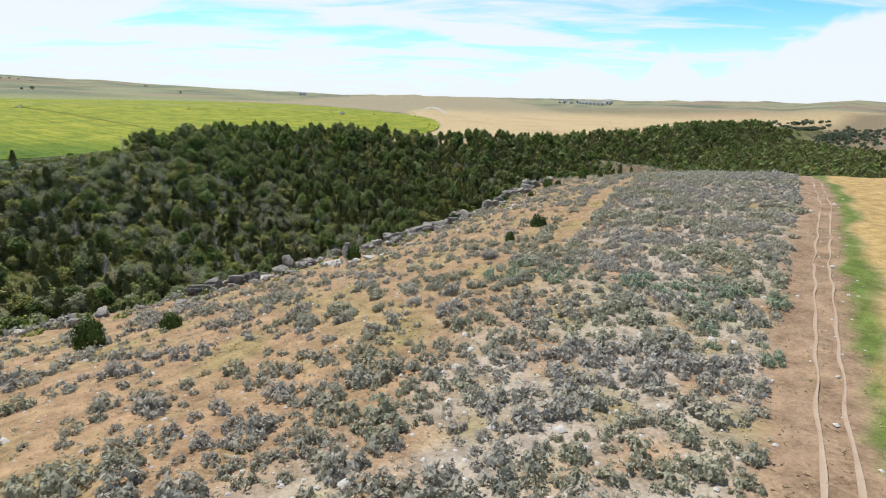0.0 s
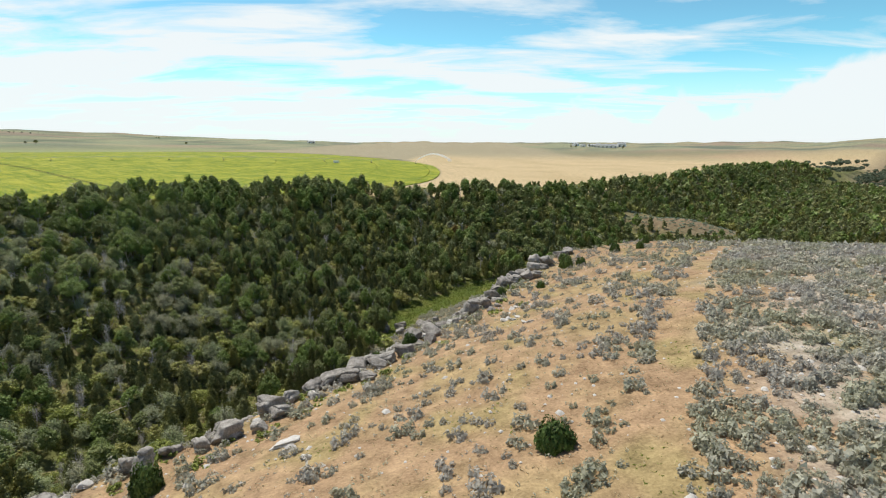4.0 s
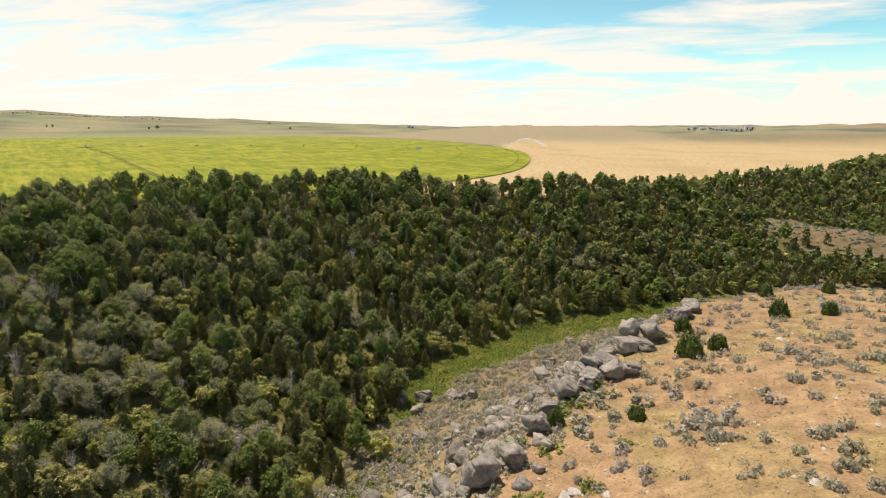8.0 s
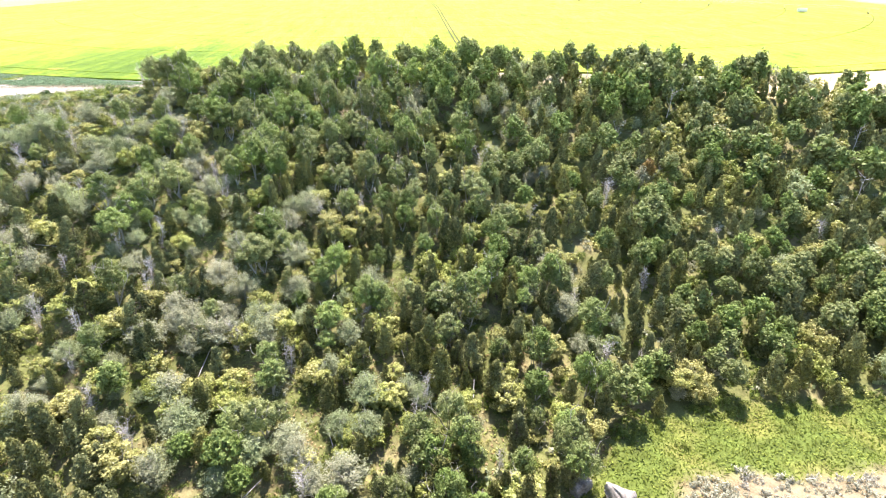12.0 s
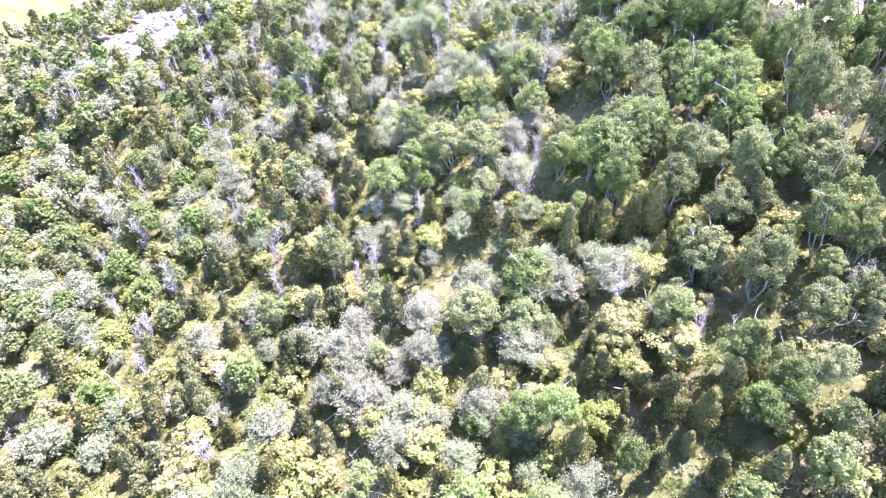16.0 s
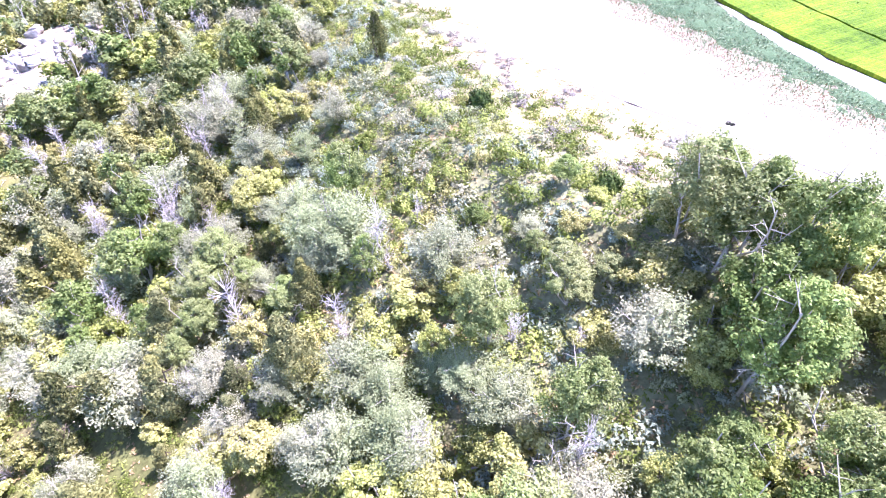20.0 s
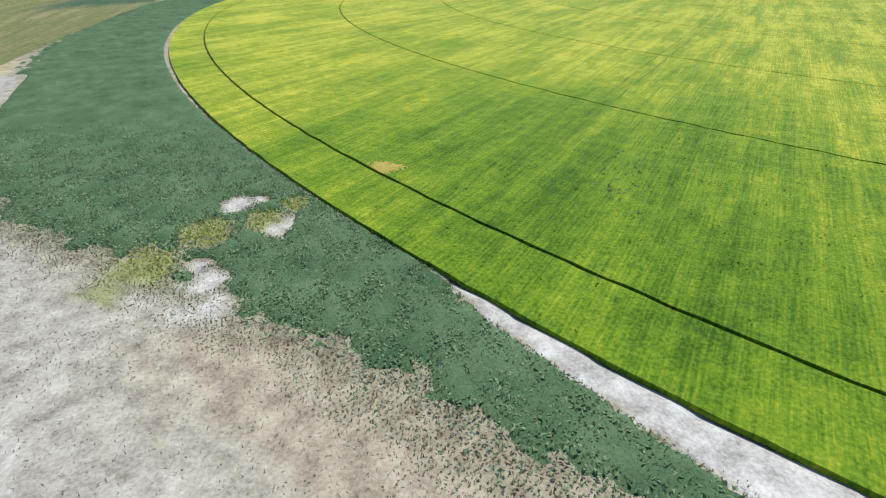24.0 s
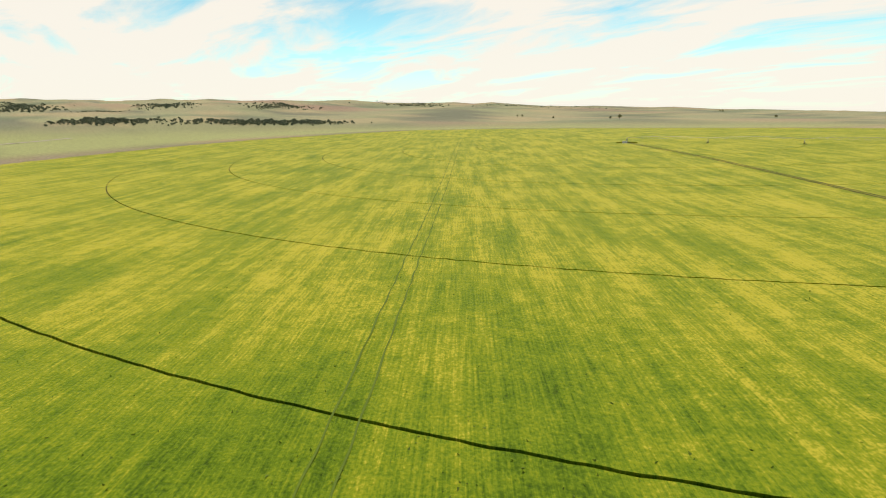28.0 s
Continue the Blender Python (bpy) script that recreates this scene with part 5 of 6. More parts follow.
for i in range(len(x)):
    near = (-12 < x[i] < 34) and (58 < y[i] < 126) and not green[i] and size[i] > 0.55
    if near and first < 260:
        first += 1
        e = new("sagebrush", SAGES[i % 4])
        e.matrix_basis = Matrix.LocRotScale((x[i], y[i], float(ground_height(x[i], y[i])) - 0.03), Euler((0, 0, turn[i])), (size[i], size[i], size[i] * rs.uniform(1.05, 1.4)))
        tagged(e, "grey-green sagebrush bush on dry stony ground", "bush", "sagebrush of the ridge")
        size[i] = 0
rest = size > 0
for mat, who, name, text in ((SAGE, rest & ~green, "sagebrush_cover", "grey sagebrush spread over the dry ridge"),
                             (SAGE_GREEN, rest & green, "green_brush_cover", "blue-green brush in a damp band on the ridge")):
    pairs = []
    close = (x > -42) & (x < 72) & (y > 14) & (y < 172)
    middle = (y < 190) & (x < 95) | (x > -25) & (x < 62) & (y > 195)
    slope = (x > -22) & (x < 66) & (y >= 190)
    close, middle = close & ~slope, middle & ~slope
    for sel, leaves, leaf in ((close, 185, 0.29), (slope, 230, 0.22), (middle & ~close, 70, 0.46), (~close & ~middle & ~slope, 26, 0.74)):
        for k in range(3):
            m = who & sel & (np.arange(len(x)) % 3 == k)
            if m.any():
                v, f = bush(730 + k, leaves * (2 if mat == SAGE_GREEN else 1), leaf * (0.66 if mat == SAGE_GREEN else 1.0))
                pairs.append(strewn(v, f, on_ground(x[m], y[m], -0.04), size[m], turn[m], size[m] * 1.25))
    tagged(new(name, mesh_of(name, *joined(*pairs), mat)), text, "bushes", kind="stuff")

# brush on the bare mound beyond the bend
mr = np.random.RandomState(177)
n = 420
a, q = mr.uniform(0, 6.283, n), np.sqrt(mr.uniform(0, 1, n))
x, y = 142 + 38 * q * np.cos(a), 383 + 29 * q * np.sin(a)
size = mr.uniform(0.6, 1.5, n)
v, f = bush(785, 40, 0.55)
tagged(new("mound_brush", mesh_of("mound_brush", *strewn(v, f, on_ground(x, y, -0.05), size, mr.uniform(0, 6.3, n), size), SAGE_GREEN)), "low grey-green brush on a bare brown mound", "bushes", kind="stuff")

# dry grass tufts and small stones
x, y, rs = scattered(-45, 14, 72, 290, 0.66, 121)
p = sides(x, y)
pick = (p["ridge"] & (right_of_track(x, y) < 3) | (p["canyon"] & p["south"] & (p["tr"] > 0.08) & (meadow(x, y) < 0.4) & (x > -40))) & (rs.uniform(size=len(x)) < 0.62)
x, y = x[pick], y[pick]
yellow = waves(x, y, 15, 35) + rs.normal(0, 0.3, len(x)) > 0.8
for mat, m, name in ((GOLD, ~yellow, "dry_ridge_grass"), (FRESH, yellow, "green_ridge_grass")):
    v, f = tuft(645, 5, 0.85)
    s = rs.uniform(0.15, 0.42, m.sum())
    tagged(new(name, mesh_of(name, *strewn(v, f, on_ground(x[m], y[m], -0.01), s, rs.uniform(0, 6.3, m.sum()), s * 0.5), mat)), "tufts of grass between the sagebrush", "grass", kind="stuff")
x, y, rs = scattered(-60, 10, 90, 210, 1.15, 123)
p = sides(x, y)
chance = np.where(p["ridge"], 0.10 + 0.5 * smooth(1, 12, right_of_way(x, y)) + 0.25 * (p["ds"] < 7), 0.2 * (p["south"] & (p["tr"] > 0.6)))
pick = (rs.uniform(size=len(x)) < np.where(right_of_track(x, y) > -5, 0.08, chance)) & (right_of_track(x, y) < 4)
x, y = x[pick], y[pick]
v = np.array([(1, 0, 0), (0.2, 0.9, 0), (-0.9, 0.3, 0), (-0.3, -0.9, 0), (0.6, 0.1, 0.6), (0.1, 0.5, 0.7), (-0.5, 0.1, 0.55), (0, -0.45, 0.65)], float)
f = np.array([(0, 1, 5, 4), (1, 2, 6, 5), (2, 3, 7, 6), (3, 0, 4, 7), (4, 5, 6, 7)])
s = rs.uniform(0.08, 0.28, len(x)) * np.where(rs.uniform(size=len(x)) < 0.06, 2.2, 1)
tagged(new("ridge_stones", mesh_of("ridge_stones", *strewn(v, f, on_ground(x, y, 0.02), s, rs.uniform(0, 6.3, len(x)), s * 0.7), PALE_ROCK)), "pale stones scattered over the dry ridge", "stones", kind="stuff")

# boulders of the rim
BOULDERS = [boulder_mesh("boulder", 800 + k, ROCK) for k in range(8)]
PALES = [boulder_mesh("boulder", 820 + k, PALE_ROCK) for k in range(3)]


RUBBLE = []


def set_boulder(x, y, r, flat, turn, k, pale=False, lift=0.25):
    if r < 1.15 and not pale:
        RUBBLE.append((x, y, r, flat, turn))
        return None
    ob = new("boulder", (PALES[k % 3] if pale else BOULDERS[k % 8]))
    z = float(ground_height(x, y)) + r * flat * lift
    r = min(r, 1.9 + 0.3 * (r - 1.9))
    ob.matrix_basis = Matrix.LocRotScale((x, y, z), Euler((0.3 * math.sin(k * 2.1), 0.3 * math.cos(k * 1.7), turn)), (r * 1.15, r * 0.9, r * flat))
    return tagged(ob, "pale sun-bleached rock lying on dry ground" if pale else "weathered grey-brown boulder with lichen on the canyon rim", "boulder", "boulders of the rim")


rs = np.random.RandomState(131)
pts = np.array(RIM_RIDGE)[:, :2]
seg = np.linalg.norm(np.diff(pts, axis=0), axis=1)
cum = np.r_[0, seg.cumsum()]
start, stop = cum[2] + 25, cum[9] + 4
s = start
k = 0
while s < stop:
    px, py = np.interp(s, cum, pts[:, 0]), np.interp(s, cum, pts[:, 1])
    i = min(int(np.searchsorted(cum, s)) - 1, len(seg) - 1)
    tx, ty = (pts[i + 1] - pts[i]) / seg[i]
    busy = 0.55 + 0.45 * math.sin(s * 0.21) + 0.25 * math.sin(s * 0.53 + 1)
    for _ in range(1 + int(busy * 4.2 * rs.uniform(0.5, 1.2))):
        o = rs.normal(0.3, 1.9)
        r = rs.uniform(0.45, 1.25) + (rs.uniform(0.3, 0.9) if rs.uniform() < 0.25 * busy + 0.05 else 0)
        set_boulder(px - ty * o + rs.normal(0, 1), py + tx * o + rs.normal(0, 1), r, rs.uniform(0.55, 0.95), rs.uniform(0, 6.28), k, rs.uniform() < 0.10 and r < 1.1, 0.45)
        k += 1
    s += rs.uniform(1.4, 3.0)
# the tumbled slope below the rim, above the meadow
for _ in range(190):
    t = rs.uniform()
    x0, y0 = -2 + 44 * t + rs.normal(0, 2), 152 + 76 * t + rs.normal(0, 2)
    o = abs(rs.normal(0, 7)) + 1
    set_boulder(x0 - 0.86 * o, y0 + 0.5 * o, rs.uniform(0.35, 1.35) + (0.9 if rs.uniform() < 0.2 else 0), rs.uniform(0.6, 1.0), rs.uniform(0, 6.28), k)
    k += 1
# the bare shoulder in the wood
for _ in range(150):
    x0, y0 = -150 + rs.normal(0, 9.5), 108 + rs.normal(0, 7.5)
    set_boulder(x0, y0, rs.uniform(0.35, 1.1) + (rs.uniform(0.6, 1.4) if rs.uniform() < 0.22 else 0), rs.uniform(0.45, 0.8), rs.uniform(0, 6.28), k, rs.uniform() < 0.08, 0.3)
    k += 1
# large ones of the rim and of the tumbled slope: place, half width, height for width
for x, y, r, flat in ((-47, 93.5, 2.3, 0.6), (-44.5, 95.5, 2.2, 0.7), (-46, 97.5, 2.0, 0.6), (-41.5, 98.5, 2.3, 0.75), (-43.5, 100.5, 1.8, 0.6), (-39.5, 101.5, 1.9, 0.7), (-33.5, 108.5, 1.8, 1.2), (-31, 110.5, 1.4, 1.0),
                      (-34.5, 105.8, 2.4, 0.5), (-22.3, 115.5, 1.5, 1.6), (-18.8, 121, 1.3, 0.8), (-16.8, 123.5, 2.0, 0.9), (-13.9, 130.5, 2.4, 0.8), (-12, 133, 1.5, 0.7), (-9.6, 136, 1.7, 0.7), (-8, 138, 2.0, 0.6),
                      (-6.5, 139.5, 2.6, 0.6), (-4.6, 138, 1.9, 0.7), (-4.8, 143, 2.6, 0.5), (-2.2, 145, 2.1, 0.6), (-0.3, 145, 2.2, 0.7), (2.2, 148, 2.1, 0.7), (-1.8, 137, 1.4, 0.7), (3.3, 155.1, 1.8, 0.8),
                      (6, 158, 2.7, 0.6), (13.8, 171.2, 2.6, 1.0), (16.8, 175, 1.9, 0.8), (18.8, 182, 2.4, 0.7), (20, 186, 2.2, 0.6),
                      (-12.1, 227.8, 1.9, 0.8), (-7.6, 229.6, 2.4, 0.9), (-7.0, 222.6, 1.9, 0.8), (-1.0, 229.8, 1.9, 0.8), (1.6, 227.9, 1.5, 0.8), (4.2, 226.8, 1.2, 1.2), (-2.3, 207.7, 2.0, 0.6), (4.5, 206.6, 1.6, 0.5),
                      (18.4, 226.6, 2.6, 0.6), (19.5, 238, 1.7, 0.9), (27.6, 238.2, 2.6, 1.1), (30.4, 232.5, 1.4, 0.8), (24.3, 265.8, 2.2, 0.5), (32.3, 210.6, 2.6, 1.0), (35.6, 210.2, 3.0, 0.9), (37.6, 227, 2.2, 0.7),
                      (33.6, 206.5, 3.9, 0.35), (22.8, 206.4, 2.2, 0.6), (25.4, 199.2, 2.6, 0.6), (22.4, 197, 1.8, 0.9), (24.2, 196.8, 1.6, 0.6), (27.6, 200.6, 2.6, 0.5), (28, 203.8, 2.1, 0.6), (25.6, 194, 2.2, 0.7),
                      (28.4, 196.2, 2.4, 0.7), (30.8, 197.4, 1.9, 0.7), (22.2, 189.6, 2.5, 0.9), (22.4, 193, 1.6, 0.6), (25, 192.2, 1.8, 0.7), (31.2, 205, 2.1, 0.8), (42.6, 222.4, 2.6, 0.6), (44.8, 226, 2.7, 0.6),
                      (41.6, 220.4, 2.1, 0.7), (41.2, 223, 1.8, 0.7), (45.2, 230, 2.0, 0.7)):
    set_boulder(x, y, r, flat, x * 1.3 + y, k, False, 0.5)
    k += 1
# pale slabs, and white broken stone in the dry grass
for x, y, r in ((-24.8, 106.5, 2.4), (-22.6, 106.8, 1.9), (-20, 107.6, 0.9), (-8, 118.5, 2.0), (-6.4, 116, 0.9), (-7.2, 119.8, 1.0), (-4, 113, 0.9), (-15.7, 108, 1.8), (-13, 107, 1.2), (-18.6, 108, 1.8), (-36.9, 103.4, 1.5),
                (20, 159, 1.1), (21.2, 157.6, 1.2), (20.6, 160.4, 0.8), (22.2, 158.8, 0.9), (22, 168, 1.0), (23, 168.8, 0.8), (21, 164.6, 0.6), (23.2, 150, 0.9), (22.4, 150.6, 0.8), (19.4, 160.6, 0.6), (25.6, 168, 0.5)):
    set_boulder(x, y, r, 0.28, x + y, k, True, 0.1)
    k += 1

# the smaller rocks, joined
rub = np.array(RUBBLE)
pairs = []
for j in range(4):
    src = boulder_mesh("rubble", 840 + j, ROCK, 3)
    v = np.array([p.co[:] for p in src.vertices])
    f = np.array([p.vertices[:] for p in src.polygons])
    m = np.arange(len(rub)) % 4 == j
    pairs.append(strewn(v, f, on_ground(rub[m, 0], rub[m, 1], 0.2 * rub[m, 2]), rub[m, 2], rub[m, 4], rub[m, 2] * rub[m, 3]))
tagged(new("rim_rubble", mesh_of("rim_rubble", *joined(*pairs), ROCK)), "grey-brown rubble between the boulders of the rim", "rocks", kind="stuff")

# brush growing among the rocks of the rim
for mat, name, seed, text in ((SAGE, "rim_sage", 1, "grey sagebrush growing between the rocks of the rim"), (SHRUB, "rim_brush", 2, "green brush growing between the rocks of the rim")):
    pr = np.random.RandomState(170 + seed)
    n = 330 if seed == 1 else 120
    at_s, off = pr.uniform(start, stop, n), pr.normal(-1.5 if seed == 1 else 1.5, 3.6, n)
    bx, by = np.interp(at_s, cum, pts[:, 0]) + off * 0.86, np.interp(at_s, cum, pts[:, 1]) - off * 0.5
    size = pr.uniform(0.5, 1.25, n) * (1.0 if seed == 1 else 1.25)
    v, f = bush(780 + seed, 190, 0.26)
    tagged(new(name, mesh_of(name, *strewn(v, f, on_ground(bx, by, -0.05), size, pr.uniform(0, 6.3, n), size * 0.9), mat)), text, "bushes", kind="stuff")

# lone junipers and shrubs of the ridge
ROUND = [mesh_of("foliage", *dome(770 + k, 1900, 0.17), DEEP_GREEN) for k in range(3)]
for x, y, h, w in ((19.2, 105.6, 3.0, 1.5), (12, 93.2, 2.4, 0.95), (-20.1, 112.2, 4.2, 1.0), (2.7, 152.9, 3.4, 1.0), (57.3, 220.5, 4.0, 1.0), (39.5, 202, 4.8, 1.0),
                   (44, 205, 3.2, 1.1), (-37, 65, 3.0, 1.2), (-45.5, 61, 5.6, 0.85), (64, 219, 3.0, 1.0), (41, 214, 3.4, 1.0), (21, 183, 2.6, 1.1),
                   (-2, 146, 2.3, 1.1), (30, 183, 2.2, 1.2), (60, 235, 3.6, 0.9), (73, 240, 3.4, 0.9)):
    e = new("juniper_bush")
    e.matrix_basis = Matrix.LocRotScale((x, y, float(ground_height(x, y)) - 0.1), Euler((0, 0, x * 2)), (h * w * 0.42, h * w * 0.42, h * 0.85))
    part("foliage", ROUND[int(x + 60) % 3], e)
    tagged(e, "dense dark green juniper bush standing alone on the dry ridge", "bush", "junipers of the ridge")
for x, y, h in ((-140.9, 199.2, 2.3), (-118, 190, 2.4), (-131, 213, 2.0)):
    e = new("juniper_bush")
    e.matrix_basis = Matrix.LocRotScale((x, y, float(ground_height(x, y)) - 0.1), Euler((0, 0, x)), (h * 0.58, h * 0.58, h * 0.85))
    part("foliage", ROUND[int(h * 10) % 3], e)
    tagged(e, "rounded dark green juniper on the grassy bank", "bush", "junipers of the bank")
GREEN_BUSH = mesh_of("foliage", *bush(750, 420, 0.20), SHRUB)
for x, y, r in ((26, 191, 2.4), (22, 186, 1.8), (1, 137, 1.6), (-12, 122, 1.4), (-24, 113, 1.2), (-150, 193, 1.4), (-135, 190, 1.8), (-145, 206, 1.0)):
    e = new("green_bush")
    e.matrix_basis = Matrix.LocRotScale((x, y, float(ground_height(x, y)) - 0.05), Euler((0, 0, x)), (r, r, r * 0.7))
    part("foliage", GREEN_BUSH, e)
    tagged(e, "low rounded green bush beside the rocks", "bush", "green bushes")
for i in range(26):
    x, y = rs.uniform(-165, -112), rs.uniform(172, 225)
    d, sd, _ = along(ROAD, np.array([x]), np.array([y]))
    if (sd * d)[0] > -5 or (sd * d)[0] < -26:
        continue
    e = new("sagebrush", SAGES[i % 4])
    r = rs.uniform(0.7, 1.5)
    e.matrix_basis = Matrix.LocRotScale((x, y, float(ground_height(x, y)) - 0.05), Euler((0, 0, x)), (r, r, r * 0.8))
    tagged(e, "grey sagebrush bush on the grassy bank by the road", "bush", "sagebrush of the bank")
e = new("stump", mesh_of("stump", *bush(760, 160, 0.5), CHARCOAL))
e.matrix_basis = Matrix.LocRotScale((-147.6, 221.5, float(ground_height(-147.6, 221.5))), Euler((0, 0, 1)), (0.42, 0.42, 0.42))
tagged(e, "small dark round weed on the pale roadside", "weed")


# low grey tufts between the bushes
x, y, rs = scattered(-70, 10, 110, 235, 0.9, 141)
pick = (rs.uniform(size=len(x)) < 0.75 * sage_density(x, y)) & sides(x, y)["ridge"]
x, y = x[pick], y[pick]
v, f = bush(745, 9, 0.6)
s = rs.uniform(0.16, 0.42, len(x))
tagged(new("low_sage", mesh_of("low_sage", *strewn(v, f, on_ground(x, y, -0.02), s, rs.uniform(0, 6.3, len(x)), s), SAGE)), "low grey-green tufts between the sagebrush", "tufts", kind="stuff")

# ---- irrigation arm ----
def irrigation_arm():
    root = new("centre_pivot")
    root.location = (PIVOT[0], PIVOT[1], 0)
    way = Vector((0.949, 0.314, 0)).normalized()
    side = Vector((-way.y, way.x, 0))
    tops = []
    for k in range(9):
        q = way * (436.6 - 54.6 * (8 - k)) if k else Vector((0, 0, 0))
        tops.append((q, float(ground_height(PIVOT[0] + q.x, PIVOT[1] + q.y))))
    tall = 4.0
    for k, (q, z) in enumerate(tops):
        bm = bmesh.new()
        peak = q + Vector((0, 0, z + tall))
        spread = 1.2 if k == 0 else 2.4
        if k == 0:
            for a in (-1, 1):
                for b in (-1, 1):
                    tube(bm, q + side * a * spread + way * b * spread + Vector((0, 0, z)), peak, 0.10)
        else:
            for a in (-1, 1):
                tube(bm, q + side * a * spread + Vector((0, 0, z + 0.9)), peak, 0.10)
            tube(bm, q - side * spread + Vector((0, 0, z + 0.9)), q + side * spread + Vector((0, 0, z + 0.9)), 0.12)
        tower = part("tower", bm_mesh("tower", bm, METAL), root, "galvanised steel drive tower")
        if k:
            for a in (-1, 1):
                bm = bmesh.new()
                c = q + side * a * spread + Vector((0, 0, z + 0.75))
                tube(bm, c - way * 0.2, c + way * 0.2, 0.75, 14)
                part("wheel", bm_mesh("wheel", bm, RUBBER), tower, "dark rubber drive wheel")
    for (q0, z0), (q1, z1) in zip(tops, tops[1:]):
        bm = bmesh.new()
        a, b = q0 + Vector((0, 0, z0 + tall)), q1 + Vector((0, 0, z1 + tall))
        last = a
        low = None
        for j in range(1, 9):
            t = j / 8
            nxt = a.lerp(b, t) + Vector((0, 0, 1.0 * math.sin(math.pi * t)))
            tube(bm, last, nxt, 0.08)
            hang = a.lerp(b, t - 1 / 16) - Vector((0, 0, 0.5 * math.sin(math.pi * t)))
            tube(bm, last, hang, 0.04, 4)
            tube(bm, hang, nxt, 0.04, 4)
            if low is not None:
                tube(bm, low, hang, 0.03, 4)
            low, last = hang, nxt
        part("span", bm_mesh("span", bm, METAL), root, "trussed steel water pipe")
    bm = bmesh.new()
    box(bm, -1.6, -3.2, tops[0][1], 1.4, -1.6, tops[0][1] + 1.7)
    part("control_box", bm_mesh("control_box", bm, PAINT), root, "white control cabinet")
    tagged(root, "long steel irrigation arm on wheeled towers over the grain", "irrigation machine")
    return way, tops[-1]


way, (end, end_z) = irrigation_arm()
rs = np.random.RandomState(151)
n = 5000
t = rs.uniform(0, 1, n)
reach, rise = 46.0, 11.0
aim = np.array([0.93, 0.37])
sway = rs.normal(0, 0.5 + 2.6 * t, n)
px = PIVOT[0] + end.x + aim[0] * reach * t - aim[1] * sway
py = PIVOT[1] + end.y + aim[1] * reach * t + aim[0] * sway
pz = end_z + 4 + rise * 4 * t * (1 - t * 0.97) * 0.8 - rs.uniform(0, 1, n) * 3.0 * t
tagged(new("water_jet", mesh_of("water_jet", *kites(np.stack([px, py, pz], -1), 0.5, rs), SPRAY)), "arching jet of white irrigation water drops", "water", kind="stuff")


def utility_trailer(x, y, turn):
    e = new("utility_trailer")
    z = float(ground_height(x, y)) + 0.4
    e.matrix_basis = pose(x, y, z, 0, 0, turn)
    bm = bmesh.new()
    box(bm, -3.2, -1.2, 0.6, 3.2, 1.2, 2.9)
    bmesh.ops.bevel(bm, geom=bm.edges[:], offset=0.12, segments=2, affect="EDGES")
    part("body", bm_mesh("body", bm, PAINT), e)
    for wx in (-0.8, 0.8):
        for wy in (-1.15, 1.15):
            bm = bmesh.new()
            tube(bm, (wx, wy - 0.12, 0.42), (wx, wy + 0.12, 0.42), 0.42, 14)
            part("wheel", bm_mesh("wheel", bm, RUBBER), e, "black rubber wheel")
    bm = bmesh.new()
    tube(bm, (3.2, 0, 0.7), (4.8, 0, 0.55), 0.06)
    part("drawbar", bm_mesh("drawbar", bm, METAL), e)
    tagged(e, "white enclosed trailer parked in the grain", "trailer")


utility_trailer(-128, 674, 20)

# ---- farther fields, farm buildings, lone trees ----
cx, cy, cr = -1192.0, -95.0, 286.0
rad, ang = np.meshgrid(np.linspace(0.01, cr, 26), np.linspace(0, 2 * math.pi, 121))
x, y = cx + rad * np.cos(ang), cy + rad * np.sin(ang)
k = rad.shape[1]
a = (np.arange(120)[:, None] * k + np.arange(k - 1)[None]).ravel()
GREEN_FIELD = material("deep_green_crop", (0.05, 0.13, 0.02), (0.12, 0.24, 0.04), 30.0, 0.5, 0.8, 3.0)
tagged(new("far_crop", mesh_of("far_crop", np.stack([x.ravel(), y.ravel(), ground_height(x, y).ravel() + 1.2], -1), np.stack([a, a + k, a + k + 1, a + 1], -1), GREEN_FIELD)),
       "round deep green irrigated field far off", "crop field", kind="structure")
n = 900
t = rs.uniform(0, 1, n)
px, py = -1225 - 12 * t + rs.normal(0, 3, n), 150 - 40 * t + rs.normal(0, 3, n)
v, f = kites(np.stack([px, py, ground_height(px, py) + 4 + 22 * t * (1 - t) + rs.normal(0, 1.5, n)], -1), 0.9, rs)
tagged(new("far_spray", mesh_of("far_spray", v, f, SPRAY)), "white irrigation spray over the far green field", "water", kind="stuff")


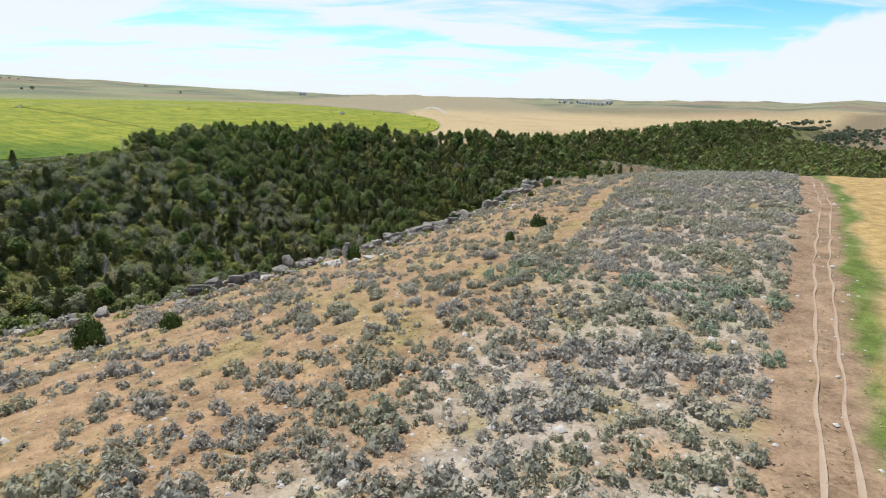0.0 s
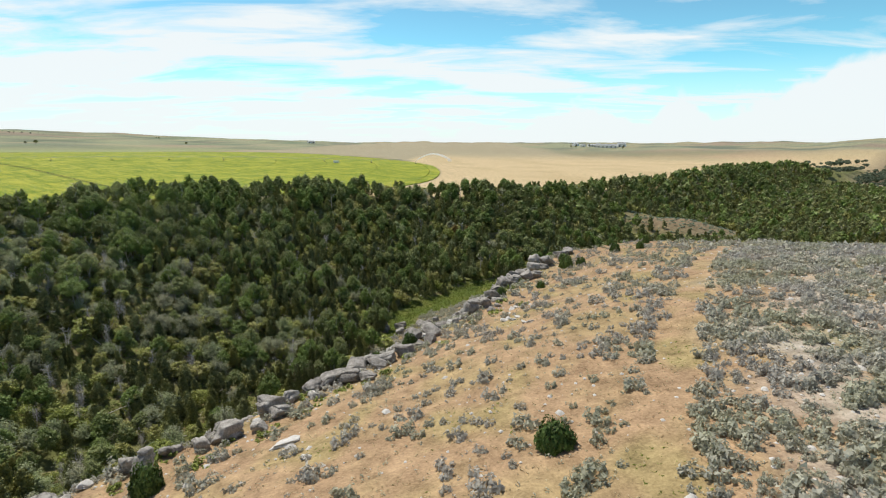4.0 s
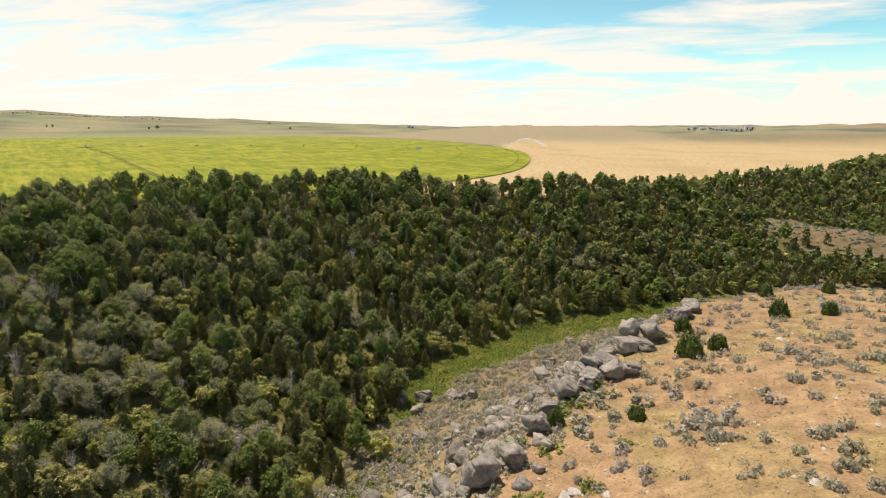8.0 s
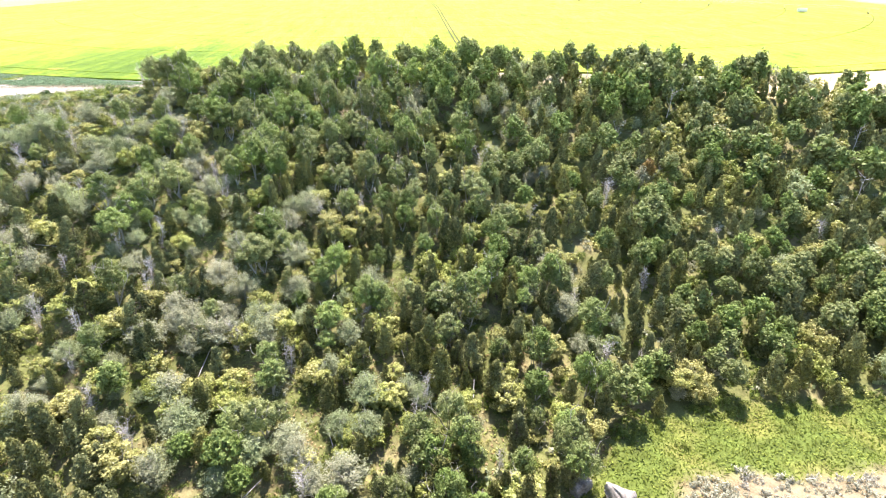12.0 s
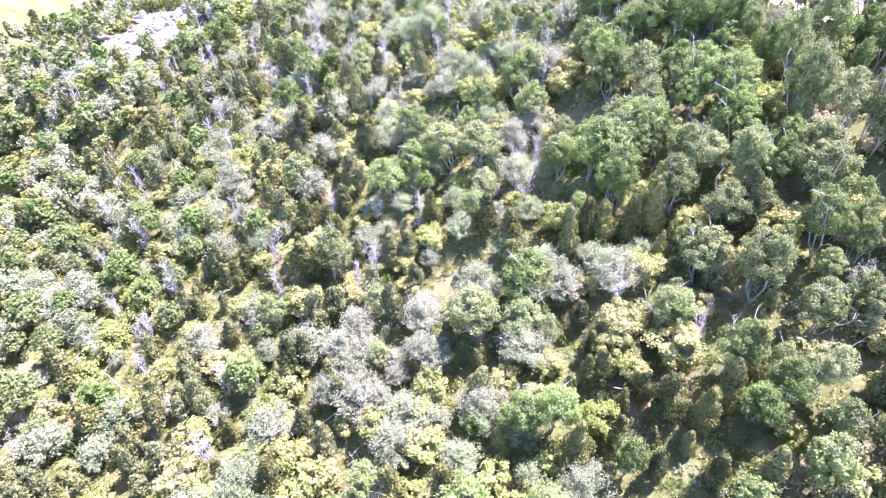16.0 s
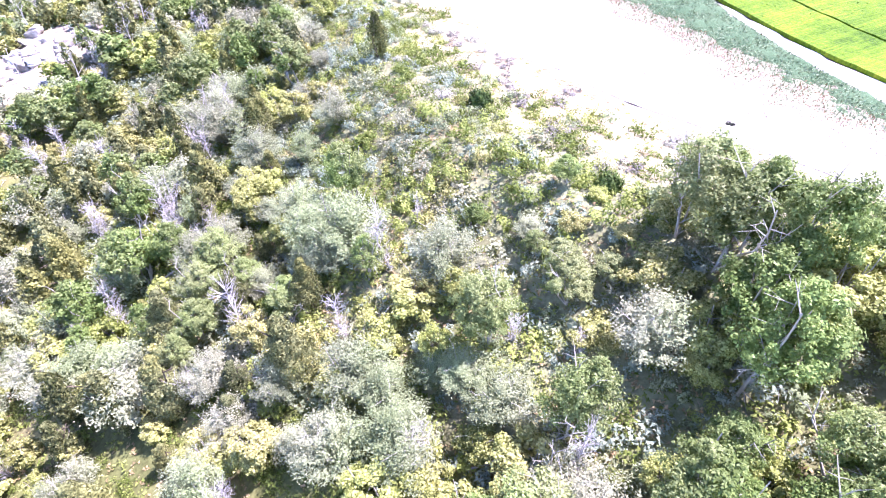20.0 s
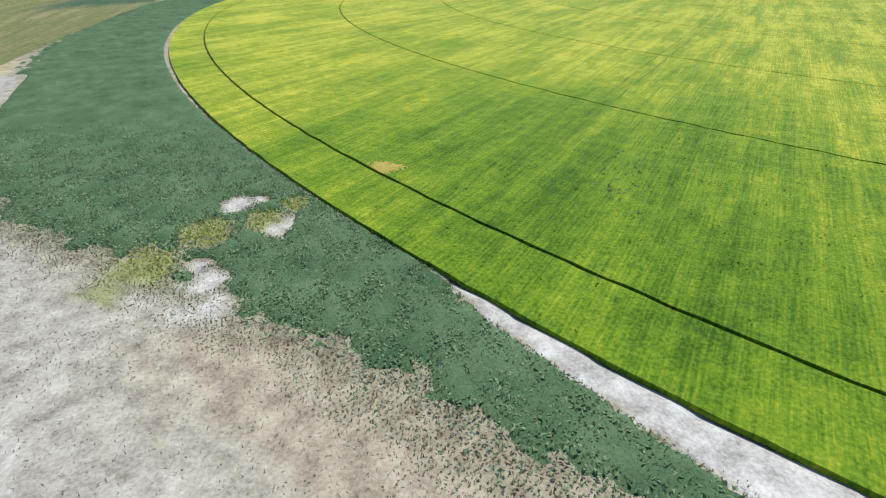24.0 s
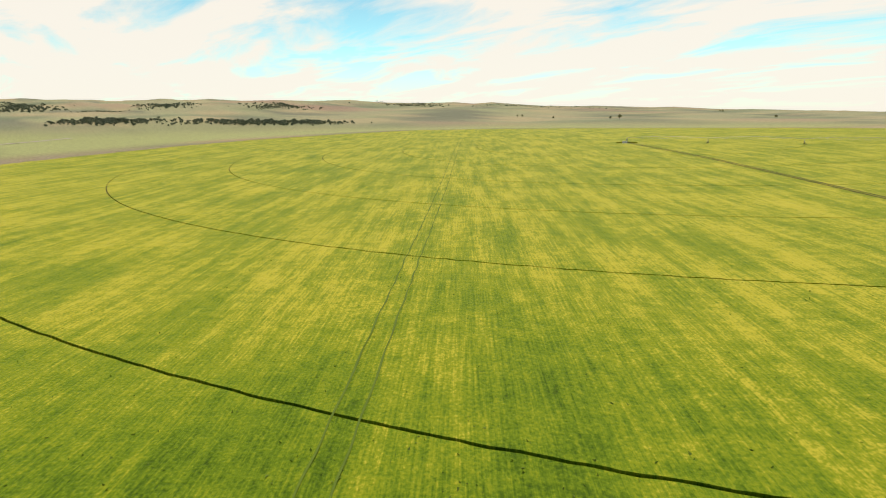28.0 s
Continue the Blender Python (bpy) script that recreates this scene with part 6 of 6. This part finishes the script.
def farm_building(name, bearing, far, long, deep, high, turn, label):
    b = radians(bearing)
    x, y = -30 - far * math.sin(b), 120 + far * math.cos(b)
    e = new(name)
    e.matrix_basis = pose(x, y, float(ground_height(x, y)) - 0.3, 0, 0, turn)
    bm = bmesh.new()
    box(bm, -long / 2, -deep / 2, 0, long / 2, deep / 2, high)
    part("wall", bm_mesh("wall", bm, PAINT), e)
    bm = bmesh.new()
    for s in (-1, 1):
        v = [bm.verts.new(c) for c in ((-long / 2 - 0.6, s * (deep / 2 + 0.6), high - 0.2), (long / 2 + 0.6, s * (deep / 2 + 0.6), high - 0.2), (long / 2 + 0.6, 0, high + deep * 0.22), (-long / 2 - 0.6, 0, high + deep * 0.22))]
        bm.faces.new(v)
    bmesh.ops.solidify(bm, geom=bm.faces[:], thickness=0.25)
    part("roof", bm_mesh("roof", bm, ROOF), e, "pale metal roof")
    for i in range(max(1, int(long / 14))):
        bm = bmesh.new()
        c = -long / 2 + (i + 0.5) * long / max(1, int(long / 14))
        box(bm, c - 1.8, -deep / 2 - 0.12, 0.2, c + 1.8, -deep / 2 + 0.02, high * 0.7)
        part("door", bm_mesh("door", bm, CHARCOAL), e, "dark doorway")
    tagged(e, label, "farm building", "far farm buildings")


for bearing, far, long, deep, high, turn in ((-16.4, 2100, 88, 22, 9, -12), (-15.0, 2120, 26, 16, 7, 20), (-14.2, 2080, 20, 14, 7, 0), (-13.4, 2140, 24, 15, 8, 30), (-18.0, 2160, 30, 18, 13, -10), (-15.7, 2150, 16, 14, 12, 0)):
    farm_building("barn", bearing, far, long, deep, high, turn, "low white farm building with a pale roof")
farm_building("farmhouse", 14.7, 2300, 30, 16, 8, 25, "single long white building on the open plain")


def far_tree(x, y, h, k):
    e = new("lone_tree")
    e.matrix_basis = Matrix.LocRotScale((x, y, float(ground_height(x, y)) - 0.2), Euler((0, 0, k)), (h * 1.3, h * 1.3, h))
    part("trunk", KINDS["aspen_tree", 0][0], e)
    part("crown", FAR_CROWN, e)
    tagged(e, "lone dark tree on the open plain", "tree", "lone trees of the plain")


FAR_CROWN = mesh_of("crown", *aspen_crown(540, 160, 0.16), JUNIPER)
for k, (x, y, h) in enumerate(((-1011, 1347, 13), (-1040, 1352, 9), (-1295, 2398, 14), (-1310, 2405, 12), (-783, 1624, 10), (-1184, 1308, 8), (-1285, 1296, 9), (-1296, 1290, 8), (430, 2100, 12), (445, 2090, 10), (500, 2120, 12), (610, 2070, 11))):
    far_tree(x, y, h, k)
# distance haze is put into this leaf colour, greyer and paler than near scrub
FAR_LEAF = material("haze_tinted_scrub", (0.10, 0.130, 0.080), (0.27, 0.31, 0.205), 40.0, 0, 0.7, 5.0, 0.3, 0.3)
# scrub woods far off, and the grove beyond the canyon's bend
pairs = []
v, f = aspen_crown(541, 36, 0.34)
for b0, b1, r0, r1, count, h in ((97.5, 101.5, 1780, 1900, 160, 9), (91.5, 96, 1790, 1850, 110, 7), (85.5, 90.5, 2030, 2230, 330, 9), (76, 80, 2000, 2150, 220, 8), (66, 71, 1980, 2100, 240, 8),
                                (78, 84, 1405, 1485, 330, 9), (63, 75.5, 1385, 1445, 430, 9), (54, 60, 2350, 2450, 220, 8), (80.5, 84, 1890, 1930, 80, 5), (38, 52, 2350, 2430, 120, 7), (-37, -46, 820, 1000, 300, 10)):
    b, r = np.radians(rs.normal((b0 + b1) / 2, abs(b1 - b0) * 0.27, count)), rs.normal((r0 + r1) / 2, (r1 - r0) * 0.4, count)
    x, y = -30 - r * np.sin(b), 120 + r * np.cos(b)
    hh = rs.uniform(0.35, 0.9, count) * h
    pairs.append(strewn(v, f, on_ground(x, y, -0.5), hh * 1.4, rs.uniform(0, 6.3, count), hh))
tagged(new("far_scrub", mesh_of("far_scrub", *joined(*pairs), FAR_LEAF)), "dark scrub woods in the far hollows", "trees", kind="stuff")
v, f = aspen_crown(542, 170, 0.15)
x, y = 279 + rs.normal(0, 17, 90), 590 + rs.normal(0, 12, 90)
hh = rs.uniform(8, 13, 90)
tagged(new("grove", mesh_of("grove", *strewn(v, f, on_ground(x, y, -0.3), hh * 0.9, rs.uniform(0, 6.3, 90), hh), ASPEN)), "tall grove of trees at the edge of the tan field", "trees", kind="stuff")
